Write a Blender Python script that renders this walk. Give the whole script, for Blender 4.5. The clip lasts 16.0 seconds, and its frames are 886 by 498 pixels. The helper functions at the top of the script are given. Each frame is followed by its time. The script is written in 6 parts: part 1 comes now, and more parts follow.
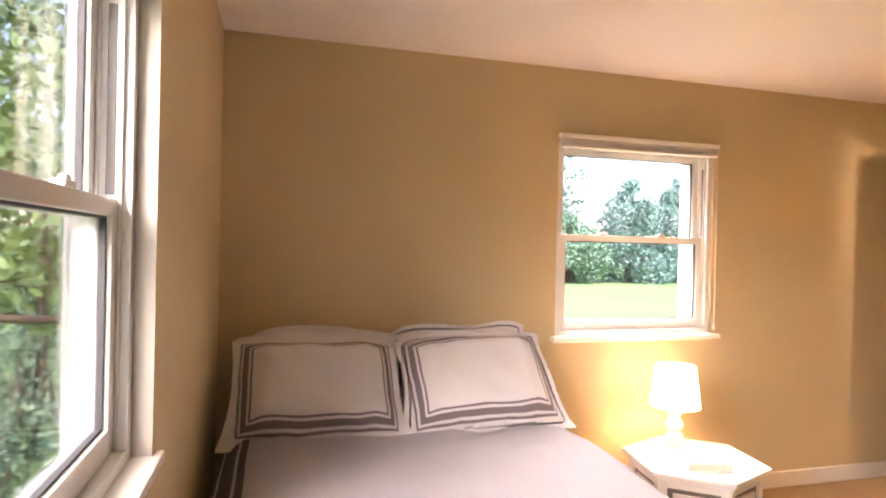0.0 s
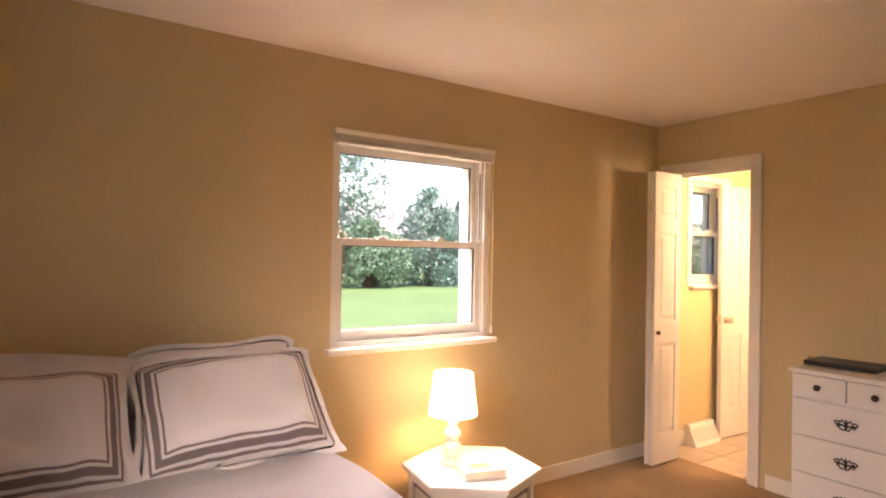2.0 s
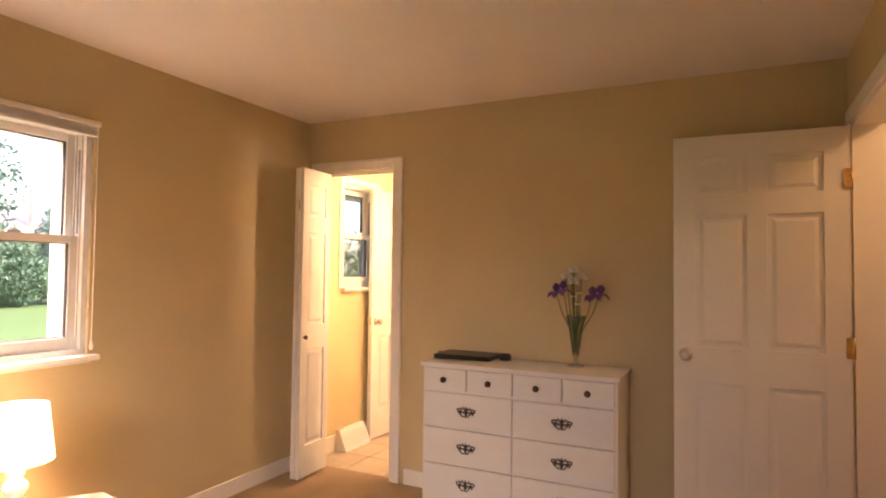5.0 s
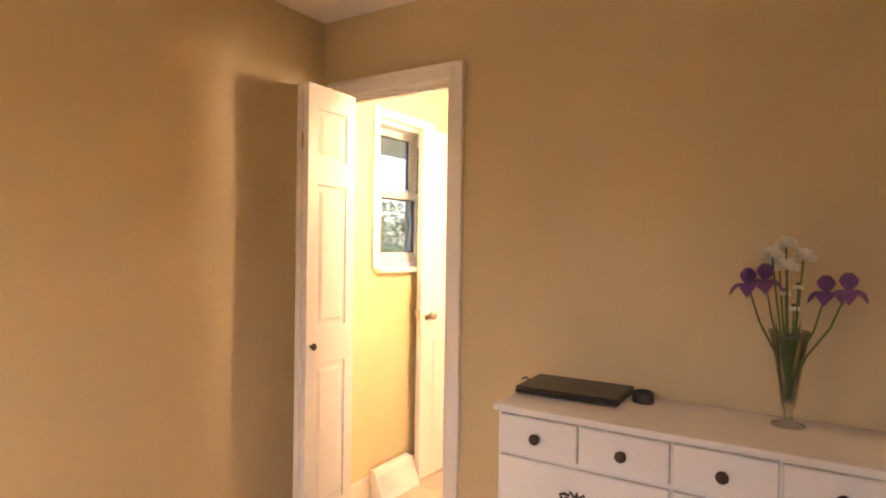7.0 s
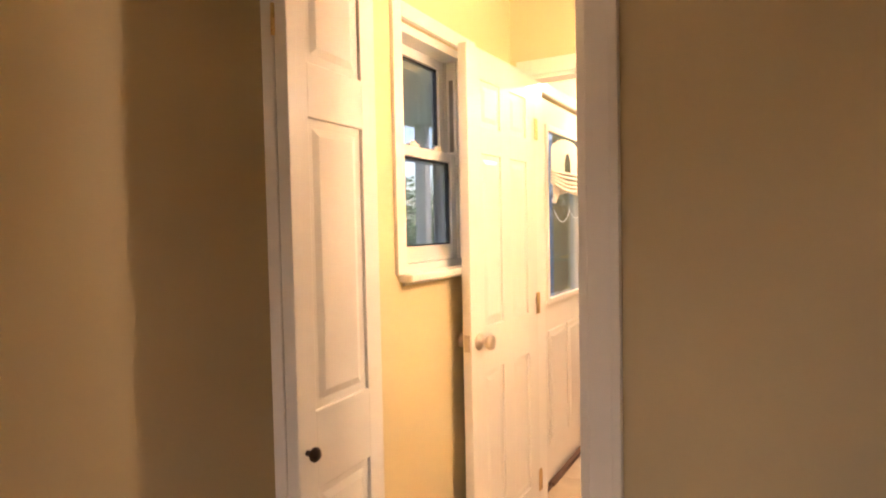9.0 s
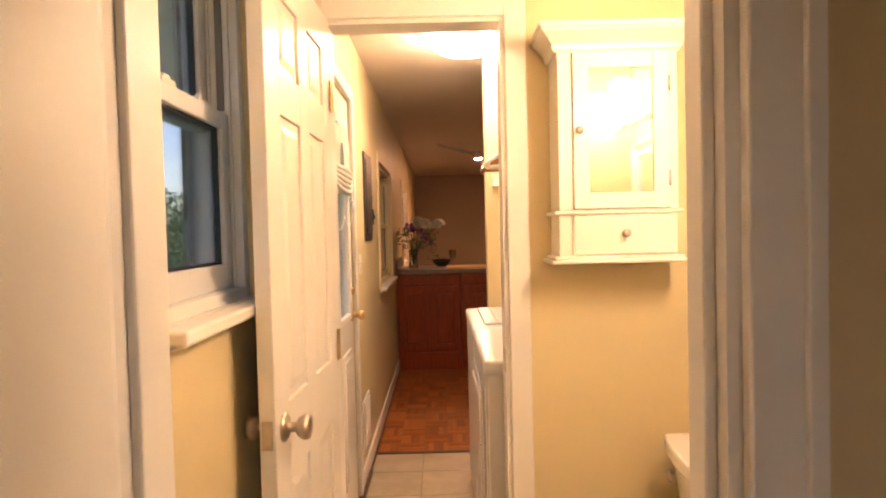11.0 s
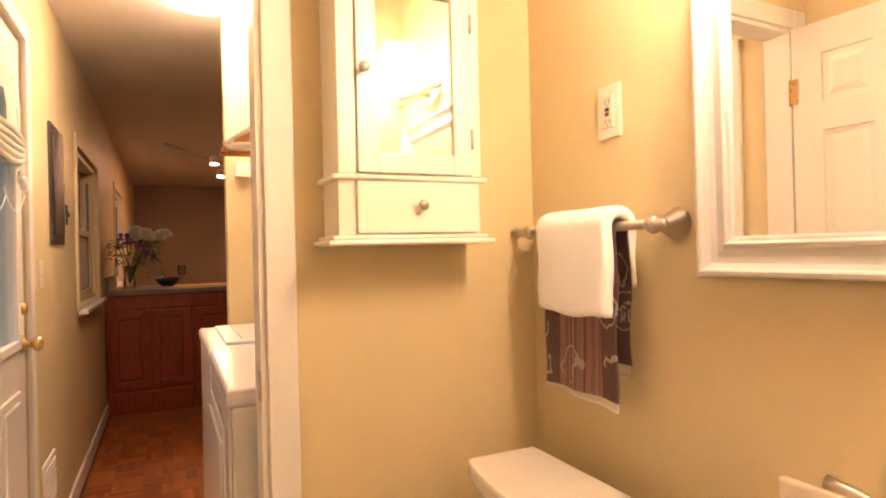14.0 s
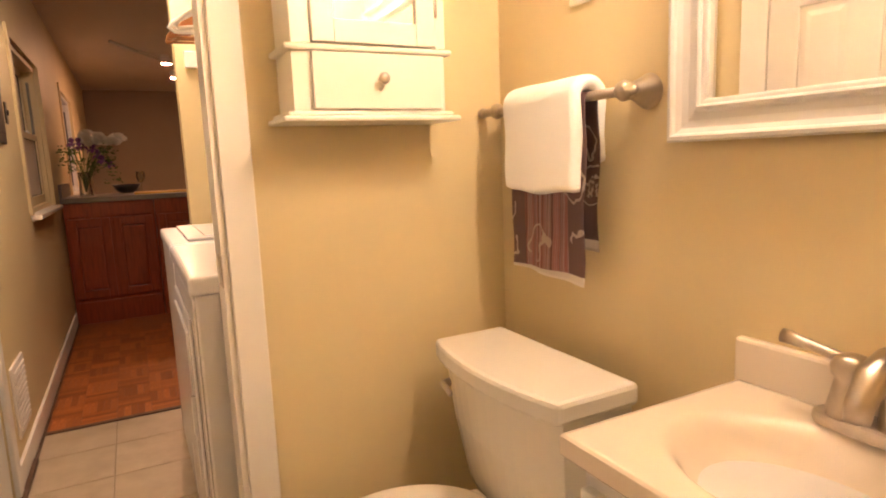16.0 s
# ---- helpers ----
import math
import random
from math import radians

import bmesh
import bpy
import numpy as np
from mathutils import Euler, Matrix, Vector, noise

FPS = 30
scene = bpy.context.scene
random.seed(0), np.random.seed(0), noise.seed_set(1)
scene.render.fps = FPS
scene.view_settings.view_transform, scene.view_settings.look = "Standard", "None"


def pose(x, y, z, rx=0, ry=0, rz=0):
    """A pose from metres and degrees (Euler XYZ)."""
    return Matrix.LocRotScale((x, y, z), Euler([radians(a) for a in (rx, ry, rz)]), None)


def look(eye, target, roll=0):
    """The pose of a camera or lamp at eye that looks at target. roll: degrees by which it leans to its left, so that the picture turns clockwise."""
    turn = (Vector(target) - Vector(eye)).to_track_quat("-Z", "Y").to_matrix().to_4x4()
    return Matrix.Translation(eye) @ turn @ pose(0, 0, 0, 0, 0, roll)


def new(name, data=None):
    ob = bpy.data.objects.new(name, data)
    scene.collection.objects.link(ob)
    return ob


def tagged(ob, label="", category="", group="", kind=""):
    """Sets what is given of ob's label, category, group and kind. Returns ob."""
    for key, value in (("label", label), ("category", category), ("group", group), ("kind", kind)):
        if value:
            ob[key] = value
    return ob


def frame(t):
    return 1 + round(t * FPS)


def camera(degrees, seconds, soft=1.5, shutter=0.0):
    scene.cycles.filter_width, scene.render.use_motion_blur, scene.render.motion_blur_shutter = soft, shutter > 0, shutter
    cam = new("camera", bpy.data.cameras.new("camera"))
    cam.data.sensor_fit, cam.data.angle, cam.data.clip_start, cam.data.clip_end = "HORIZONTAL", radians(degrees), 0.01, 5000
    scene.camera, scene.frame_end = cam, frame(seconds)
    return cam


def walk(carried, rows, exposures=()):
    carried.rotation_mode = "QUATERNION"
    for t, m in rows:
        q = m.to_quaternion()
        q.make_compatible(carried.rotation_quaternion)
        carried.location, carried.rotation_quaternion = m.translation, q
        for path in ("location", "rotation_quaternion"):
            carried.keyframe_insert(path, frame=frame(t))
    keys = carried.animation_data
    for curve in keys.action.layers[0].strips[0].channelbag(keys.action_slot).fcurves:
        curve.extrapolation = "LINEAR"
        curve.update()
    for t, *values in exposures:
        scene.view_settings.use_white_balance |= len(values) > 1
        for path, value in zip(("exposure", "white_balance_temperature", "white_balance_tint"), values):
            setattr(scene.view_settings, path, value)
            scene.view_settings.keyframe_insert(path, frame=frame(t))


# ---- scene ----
cam = camera(73.2, 16.0, soft=2.0)
PATH = [
    (0, (0.249, -2.887, 1.394), (0.787, -0.961, 1.385), 1.3),
    (0.5, (0.267, -2.871, 1.399), (0.916, -0.979, 1.396), 1.1),
    (1, (0.322, -2.797, 1.379), (1.125, -0.966, 1.391), 1.1),
    (1.5, (0.42, -2.732, 1.389), (1.384, -0.979, 1.405), 1.1),
    (2, (0.497, -2.712, 1.395), (1.62, -1.057, 1.417), 1.0),
    (2.5, (0.531, -2.675, 1.377), (1.834, -1.157, 1.416), 1.0),
    (3, (0.521, -2.636, 1.375), (1.995, -1.286, 1.429), 1.0),
    (3.5, (0.517, -2.63, 1.378), (2.125, -1.442, 1.444), 1.1),
    (4, (0.576, -2.667, 1.36), (2.292, -1.643, 1.441), 0.9),
    (4.5, (0.703, -2.723, 1.349), (2.478, -1.805, 1.431), 0.9),
    (4.7, (0.774, -2.714, 1.325), (2.569, -1.835, 1.409), 0.7),
    (6.8, (2.036, -2.083, 1.336), (3.741, -1.036, 1.318), 0.8),
    (7, (2.155, -1.98, 1.331), (3.842, -0.906, 1.316), 0.8),
    (7.5, (2.396, -1.744, 1.326), (4.056, -0.628, 1.288), 0.4),
    (8, (2.642, -1.488, 1.328), (4.289, -0.355, 1.292), -0.2),
    (8.2, (2.728, -1.394, 1.331), (4.377, -0.264, 1.288), -0.4),
    (10.3, (3.49, -0.558, 1.363), (5.451, -0.152, 1.285), -1.3),
    (10.5, (3.551, -0.516, 1.356), (5.529, -0.212, 1.285), -1.2),
    (11, (3.69, -0.438, 1.344), (5.689, -0.447, 1.285), -1.4),
    (11.5, (3.801, -0.424, 1.328), (5.784, -0.681, 1.29), -1.5),
    (12, (3.93, -0.438, 1.321), (5.889, -0.838, 1.299), -1.3),
    (12.5, (4.04, -0.44, 1.308), (5.971, -0.961, 1.297), -1.3),
    (13, (4.1, -0.442, 1.281), (5.991, -1.092, 1.283), -1.2),
    (13.5, (4.142, -0.444, 1.246), (5.994, -1.201, 1.258), -1.2),
    (14, (4.161, -0.451, 1.227), (5.976, -1.29, 1.233), -1.4),
    (14.5, (4.167, -0.455, 1.204), (5.951, -1.358, 1.197), -1.6),
    (15, (4.173, -0.456, 1.184), (5.934, -1.4, 1.102), -1.7),
    (15.5, (4.183, -0.466, 1.171), (5.947, -1.387, 0.97), -2.0),
    (16, (4.187, -0.476, 1.16), (5.944, -1.383, 0.861), -2.3),
]
walk(cam, [(t, look(e, g, r)) for t, e, g, r in PATH],
     exposures=[(0, 3.55, 6950, 29), (2, 3.0, 7600, 34), (3.5, 2.68, 7900, 34), (4.7, 2.9, 7900, 34), (6.8, 3.3, 7300, 31), (8.2, 2.8, 7000, 30), (10.3, 2.1, 6800, 24), (12.5, 1.77, 7000, 32), (16, 1.85, 6350, 24)])

# ---------------- light and exposure ----------------
world = bpy.data.worlds.new("overcast")
scene.world = world
world.use_nodes = True
wt = world.node_tree
sky = wt.nodes.new("ShaderNodeTexSky")
sky.sky_type, sky.sun_disc = "NISHITA", False
sky.sun_elevation, sky.sun_rotation = radians(49), radians(235)
sky.air_density, sky.dust_density = 1.0, 1.5
wt.links.new(sky.outputs[0], wt.nodes["Background"].inputs[0])
wt.nodes["Background"].inputs[1].default_value = 0.10

sun = new("sun", bpy.data.lights.new("sun", "SUN"))
sun.data.energy, sun.data.angle, sun.data.color = 1.8, radians(20), (1.0, 0.99, 0.96)
sun.matrix_world = look((0, 0, 20), (-14, 10, 0))


def bulb(name, place, watts, colour, size):
    """A light bulb inside one of the fixtures."""
    d = bpy.data.lights.new(name, "POINT")
    d.energy, d.color, d.shadow_soft_size = watts, colour, size
    ob = new(name, d)
    ob.location = place
    return ob


WARM = (1.0, 0.62, 0.34)
LAMP_WATTS, VANITY_GLOW, DOME_GLOW = 1.8, 31.0, 19.0


def sky_fill(name, eye, target, w, h, watts, spread=80):
    """An added area lamp for the sky's light above a window, out of sight over its head."""
    d = bpy.data.lights.new(name, "AREA")
    d.shape, d.size, d.size_y, d.energy, d.color = "RECTANGLE", w, h, watts, (1.0, 0.95, 0.86)
    d.spread = radians(spread)
    ob = new(name, d)
    ob.matrix_world = look(eye, target)
    return ob


# extra lamps out of view that brighten the bedroom in place of open sky
sky_fill("sky_fill_window_1", (2.17, 1.0, 2.95), (2.17, -1.0, 0.7), 1.4, 1.0, 24.0)
sky_fill("sky_fill_window_2", (-2.2, -3.0, 2.9), (0.9, -1.3, 0.6), 2.8, 1.8, 46.0, 120)
bulb("lamp_bulb", (2.21, -0.30, 0.70), LAMP_WATTS, WARM, 0.03)


# ---------------- materials ----------------
class Nodes:
    """Short hand for node materials."""

    def __init__(self, name, rough=0.6, metal=0.0):
        self.m = bpy.data.materials.new(name)
        self.m.use_nodes = True
        self.t = self.m.node_tree
        self.b = self.t.nodes["Principled BSDF"]
        self.b.inputs["Roughness"].default_value = rough
        self.b.inputs["Metallic"].default_value = metal
        self.c = self.t.nodes.new("ShaderNodeTexCoord")

    def n(self, kind, **vals):
        nd = self.t.nodes.new("ShaderNode" + kind)
        for k, v in vals.items():
            nd.inputs[k.replace("_", " ")].default_value = v
        return nd

    def link(self, a, b):
        self.t.links.new(a, b)

    def noise(self, scale, detail=3.0, stretch=None, space="Object"):
        nd = self.n("TexNoise", Scale=scale, Detail=detail)
        if stretch:
            mp = self.n("Mapping")
            mp.inputs["Scale"].default_value = stretch
            self.link(self.c.outputs[space], mp.inputs["Vector"])
            self.link(mp.outputs[0], nd.inputs["Vector"])
        else:
            self.link(self.c.outputs[space], nd.inputs["Vector"])
        return nd.outputs["Fac"]

    def ramp(self, fac, stops):
        nd = self.t.nodes.new("ShaderNodeValToRGB")
        e = nd.color_ramp.elements
        while len(e) < len(stops):
            e.new(0.5)
        for i, (p, c) in enumerate(stops):
            e[i].position, e[i].color = p, (*c, 1)
        self.link(fac, nd.inputs[0])
        return nd.outputs[0]

    def mix(self, fac, a, b, mode="MIX"):
        nd = self.t.nodes.new("ShaderNodeMix")
        nd.data_type, nd.blend_type = "RGBA", mode
        for sock, v in ((nd.inputs[0], fac), (nd.inputs[6], a), (nd.inputs[7], b)):
            if isinstance(v, (int, float)):
                sock.default_value = v
            elif isinstance(v, tuple):
                sock.default_value = (*v, 1)
            else:
                self.link(v, sock)
        return nd.outputs[2]

    def math(self, op, a, b=0.0):
        nd = self.t.nodes.new("ShaderNodeMath")
        nd.operation = op
        for sock, v in ((nd.inputs[0], a), (nd.inputs[1], b)):
            if isinstance(v, (int, float)):
                sock.default_value = v
            else:
                self.link(v, sock)
        return nd.outputs[0]

    def xyz(self, space="Object"):
        nd = self.n("SeparateXYZ")
        self.link(self.c.outputs[space], nd.inputs[0])
        return nd.outputs

    def colour(self, v):
        if isinstance(v, tuple):
            self.b.inputs["Base Color"].default_value = (*v, 1)
        else:
            self.link(v, self.b.inputs["Base Color"])
        return self

    def bump(self, fac, strength=0.2, dist=0.002):
        nd = self.n("Bump", Strength=strength, Distance=dist)
        self.link(fac, nd.inputs["Height"])
        self.link(nd.outputs[0], self.b.inputs["Normal"])
        return self

    def random(self):
        return self.t.nodes.new("ShaderNodeObjectInfo").outputs["Random"]


def paint(name, c, rough=0.55, var=0.06, bump=0.12):
    """Rolled or brushed paint: faint mottling at two scales and a fine orange-peel relief."""
    k = Nodes(name, rough)
    dark = tuple(v * (1 - var) for v in c)
    light = tuple(min(1, v * (1 + var * 0.6)) for v in c)
    a = k.ramp(k.noise(1.3, 4), [(0.3, dark), (0.7, light)])
    bcol = k.mix(k.math("MULTIPLY", k.noise(35, 4), 0.16), a, tuple(v * 0.8 for v in c))
    k.colour(bcol).bump(k.noise(180, 3), bump, 0.0015)
    return k.m


def metal(name, c, rough=0.3, var=0.25):
    k = Nodes(name, rough, 1.0)
    k.colour(k.ramp(k.noise(30, 4), [(0.3, tuple(v * (1 - var) for v in c)), (0.75, c)]))
    k.link(k.math("ADD", k.math("MULTIPLY", k.noise(90, 3), 0.18), rough - 0.09), k.b.inputs["Roughness"])
    return k.m


def cloth(name, c, scale=900, var=0.08, rough=0.9):
    k = Nodes(name, rough)
    k.b.inputs["Sheen Weight"].default_value = 0.15
    a = k.ramp(k.noise(6, 5), [(0.3, tuple(v * (1 - var) for v in c)), (0.7, c)])
    k.colour(k.mix(k.math("MULTIPLY", k.noise(scale, 2), 0.25), a, tuple(v * 0.75 for v in c)))
    k.bump(k.noise(scale, 2), 0.25, 0.001)
    return k.m


def wood(name, dark, light, axis=(1, 1, 12), rough=0.38, scale=6, vary=False):
    k = Nodes(name, rough)
    g = k.noise(scale, 6, axis)
    col = k.ramp(g, [(0.28, dark), (0.5, tuple((a + b) / 2 for a, b in zip(dark, light))), (0.72, light)])
    if vary:
        col = k.mix(k.math("MULTIPLY", k.random(), 0.75), col, tuple(v * 0.5 for v in dark))
    k.colour(k.mix(k.math("MULTIPLY", k.noise(2.2, 3), 0.3), col, tuple(v * 0.6 for v in dark)))
    k.bump(g, 0.15, 0.001)
    return k.m


def glow(name, c, strength, base=(0.9, 0.86, 0.78)):
    k = Nodes(name, 0.5)
    k.colour(base)
    k.b.inputs["Emission Color"].default_value = (*c, 1)
    k.b.inputs["Emission Strength"].default_value = strength
    return k.m


def pane_glass(name, tint=(0.97, 0.99, 0.985), rough=0.0):
    k = Nodes(name, rough)
    out = k.t.nodes["Material Output"]
    tr = k.t.nodes.new("ShaderNodeBsdfTransparent")
    tr.inputs[0].default_value = (*tint, 1)
    gl = k.t.nodes.new("ShaderNodeBsdfGlossy")
    gl.inputs["Roughness"].default_value = 0.02
    fr = k.n("Fresnel", IOR=1.45)
    mx = k.t.nodes.new("ShaderNodeMixShader")
    k.link(k.math("MULTIPLY", fr.outputs[0], 0.7), mx.inputs[0])
    k.link(tr.outputs[0], mx.inputs[1])
    k.link(gl.outputs[0], mx.inputs[2])
    k.link(mx.outputs[0], out.inputs[0])
    return k.m


M_WALL = paint("tan_wall_paint", (0.60, 0.47, 0.262), 0.6)
M_WALL_BATH = paint("cream_wall_paint", (0.70, 0.575, 0.325), 0.5)
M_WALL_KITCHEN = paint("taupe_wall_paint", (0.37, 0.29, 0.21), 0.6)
M_CEIL = paint("ceiling_paint", (0.82, 0.76, 0.70), 0.85, 0.03, 0.25)
M_TRIM = paint("white_trim_enamel", (0.80, 0.76, 0.69), 0.32, 0.04, 0.05)
M_DOOR = paint("white_door_enamel", (0.74, 0.70, 0.63), 0.3, 0.03, 0.06)
M_VINYL = paint("window_vinyl", (0.70, 0.69, 0.66), 0.35, 0.03, 0.03)
# white outer trim of window_2, its shade put into a darker colour
M_OUTER = paint("shaded_white_trim", (0.40, 0.43, 0.45), 0.5, 0.08, 0.05)
M_GASKET = paint("dark_gasket", (0.03, 0.03, 0.032), 0.6, 0.2, 0.05)
M_SLOT = paint("grey_track", (0.20, 0.19, 0.18), 0.6, 0.1, 0.05)
M_FURN = paint("white_furniture_paint", (0.72, 0.70, 0.68), 0.38, 0.06, 0.08)
M_CAB = paint("ivory_cabinet_enamel", (0.82, 0.78, 0.66), 0.3, 0.03, 0.05)
M_PORC = paint("bone_porcelain", (0.82, 0.785, 0.71), 0.1, 0.02, 0.0)
M_MARBLE = paint("bone_cultured_marble", (0.80, 0.71, 0.59), 0.16, 0.04, 0.0)
M_APPL = paint("white_appliance_enamel", (0.78, 0.76, 0.74), 0.22, 0.03, 0.03)
M_SEAM = paint("shadow_gap", (0.08, 0.075, 0.07), 0.8, 0.2, 0.0)
M_SHEET = cloth("white_cotton", (0.75, 0.73, 0.75))
M_NICKEL = metal("brushed_nickel", (0.60, 0.53, 0.45), 0.32)
M_BRASS = metal("worn_brass", (0.72, 0.50, 0.22), 0.3)
M_PEWTER = metal("dark_pewter", (0.085, 0.062, 0.05), 0.42)
M_PANEL = metal("grey_panel_steel", (0.16, 0.15, 0.15), 0.45)
M_CHERRY = wood("cherry_cabinet_wood", (0.17, 0.024, 0.007), (0.34, 0.060, 0.014), (14, 14, 1.2), 0.34)
M_THRESH = wood("dark_threshold_wood", (0.06, 0.028, 0.014), (0.12, 0.055, 0.028), (2, 12, 1), 0.5)
M_BLACK = paint("black_plastic", (0.018, 0.017, 0.018), 0.35, 0.2, 0.1)
M_COUNTER = paint("grey_laminate", (0.20, 0.165, 0.14), 0.35, 0.25, 0.02)
M_PANE = pane_glass("window_pane")
M_VASE = pane_glass("clear_vase_glass", (0.90, 0.92, 0.91))
M_IVORY = paint("ivory_plastic", (0.80, 0.74, 0.60), 0.35, 0.03, 0.0)
M_GREEN = cloth("flower_stem_green", (0.07, 0.15, 0.04), 120, 0.3, 0.6)
M_PETAL = cloth("cream_petals", (0.93, 0.88, 0.77), 200)
M_PURPLE = cloth("purple_petals", (0.20, 0.075, 0.30), 150, 0.3)
M_TOWEL = cloth("white_terry", (0.95, 0.95, 0.94), 500, 0.0, 0.95)
M_YELLOW = cloth("yellow_placemat_cloth", (0.75, 0.42, 0.05), 300)
M_COAT = cloth("rust_cloth", (0.42, 0.16, 0.05), 300)
M_PAPER = paint("book_cover", (0.74, 0.70, 0.62), 0.5, 0.05, 0.02)
M_TWIG = cloth("grey_bark", (0.10, 0.075, 0.055), 90, 0.4)
M_MIRROR = metal("silver_mirror", (0.93, 0.93, 0.92), 0.02, 0.0)
M_MIRROR.node_tree.nodes["Principled BSDF"].inputs["Roughness"].default_value = 0.0
for _l in list(M_MIRROR.node_tree.links):
    if _l.to_socket.name == "Roughness":
        M_MIRROR.node_tree.links.remove(_l)
M_DULL = metal("dull_cabinet_mirror", (0.62, 0.60, 0.55), 0.05, 0.0)
M_SHADE = glow("lit_lamp_shade", (1.0, 0.72, 0.40), 0.7, (0.85, 0.78, 0.66))
M_OPAL = glow("lit_opal_glass", (1.0, 0.79, 0.54), VANITY_GLOW)
M_DOME = glow("lit_ceiling_dome", (1.0, 0.78, 0.53), DOME_GLOW)
M_HALL = glow("lit_hall_dome", (1.0, 0.66, 0.34), 7.0)
M_SPOT = glow("lit_spot_lens", (1.0, 0.52, 0.25), 330.0)


def carpet_material():
    k = Nodes("tan_carpet", 0.97)
    a = k.ramp(k.noise(2.4, 5), [(0.3, (0.46, 0.31, 0.165)), (0.7, (0.60, 0.425, 0.24))])
    k.colour(k.mix(k.math("MULTIPLY", k.noise(260, 3), 0.6), a, (0.25, 0.16, 0.08)))
    k.bump(k.math("ADD", k.noise(260, 3), k.math("MULTIPLY", k.noise(14, 4), 0.8)), 0.9, 0.012)
    return k.m


def tile_material():
    k = Nodes("beige_floor_tile", 0.35)
    a = k.ramp(k.noise(7, 6), [(0.3, (0.36, 0.28, 0.19)), (0.7, (0.50, 0.41, 0.29))])
    k.colour(k.mix(k.math("MULTIPLY", k.random(), 0.25), a, (0.38, 0.29, 0.19)))
    k.bump(k.noise(40, 4), 0.1, 0.001)
    return k.m


def lawn_material():
    k = Nodes("mown_lawn", 0.9)
    a = k.ramp(k.noise(0.35, 6), [(0.3, (0.075, 0.15, 0.045)), (0.7, (0.115, 0.21, 0.065))])
    k.colour(k.mix(k.math("MULTIPLY", k.noise(22, 4), 0.5), a, (0.05, 0.09, 0.025)))
    k.bump(k.noise(30, 4), 0.5, 0.03)
    return k.m


def leaf_material(name, dark, light):
    k = Nodes(name, 0.5)
    geo = k.t.nodes.new("ShaderNodeNewGeometry")
    k.colour(k.ramp(geo.outputs["Random Per Island"], [(0.0, dark), (1.0, light)]))
    k.b.inputs["Subsurface Weight"].default_value = 0.0
    return k.m


def brick_material():
    k = Nodes("red_brown_brick", 0.85)
    br = k.n("TexBrick", Scale=1.0, Mortar_Size=0.012)
    br.inputs["Brick Width"].default_value, br.inputs["Row Height"].default_value = 0.215, 0.075
    br.inputs["Color1"].default_value = (0.26, 0.12, 0.075, 1)
    br.inputs["Color2"].default_value = (0.17, 0.08, 0.055, 1)
    br.inputs["Mortar"].default_value = (0.42, 0.38, 0.33, 1)
    mp = k.n("Mapping")
    mp.inputs["Rotation"].default_value = (radians(90), 0, 0)
    k.link(k.c.outputs["Object"], mp.inputs[0])
    k.link(mp.outputs[0], br.inputs["Vector"])
    k.colour(k.mix(k.math("MULTIPLY", k.noise(30, 4), 0.4), br.outputs["Color"], (0.12, 0.07, 0.05)))
    return k.m


def stripe_border(name, half_x, half_z, bands, base, dark, z_axis=2):
    """White cotton with woven bands that run round the edge; bands are (from, to) in metres from the edge."""
    k = Nodes(name, 0.9)
    p = k.xyz()
    wob = k.math("MULTIPLY", k.math("SUBTRACT", k.noise(9, 2), 0.5), 0.012)
    dx = k.math("SUBTRACT", half_x, k.math("ABSOLUTE", p[0]))
    dz = k.math("SUBTRACT", half_z, k.math("ABSOLUTE", p[z_axis]))
    d = k.math("ADD", k.math("MINIMUM", dx, dz), wob)
    tot = None
    for a, b in bands:
        inn = k.math("MULTIPLY", k.math("GREATER_THAN", d, a), k.math("LESS_THAN", d, b))
        tot = inn if tot is None else k.math("MAXIMUM", tot, inn)
    weave = k.mix(k.math("MULTIPLY", k.noise(900, 2), 0.25), base, tuple(v * 0.75 for v in base))
    k.colour(k.mix(tot, weave, dark))
    k.bump(k.math("ADD", k.noise(900, 2), k.math("MULTIPLY", k.noise(12, 4), 3.0)), 0.3, 0.003)
    return k.m


M_CARPET, M_TILE, M_LAWN = carpet_material(), tile_material(), lawn_material()
M_BRICK = brick_material()
M_LEAF_HEDGE = leaf_material("hedge_leaves", (0.085, 0.165, 0.10), (0.14, 0.25, 0.16))
M_LEAF_PINE = leaf_material("blue_green_needles", (0.095, 0.18, 0.15), (0.15, 0.27, 0.22))
M_LEAF_BUSH = leaf_material("broad_leaves", (0.045, 0.095, 0.025), (0.13, 0.23, 0.075))
M_LEAF_PALE = leaf_material("pale_leaves", (0.10, 0.17, 0.13), (0.20, 0.32, 0.25))
M_LEAF_BROWN = leaf_material("russet_leaves", (0.11, 0.105, 0.06), (0.22, 0.20, 0.11))
M_PARQ = wood("parquet_oak", (0.30, 0.072, 0.014), (0.62, 0.205, 0.045), (9, 9, 1), 0.5, 9, True)
M_PARQ_X = wood("parquet_oak_joined", (0.22, 0.055, 0.012), (0.46, 0.15, 0.035), (9, 3, 1), 0.5, 9)
for _m in (M_PARQ, M_PARQ_X):
    _m.node_tree.nodes["Principled BSDF"].inputs["Specular IOR Level"].default_value = 0.25
M_GROUT = paint("grey_grout", (0.32, 0.255, 0.18), 0.9, 0.15, 0.2)


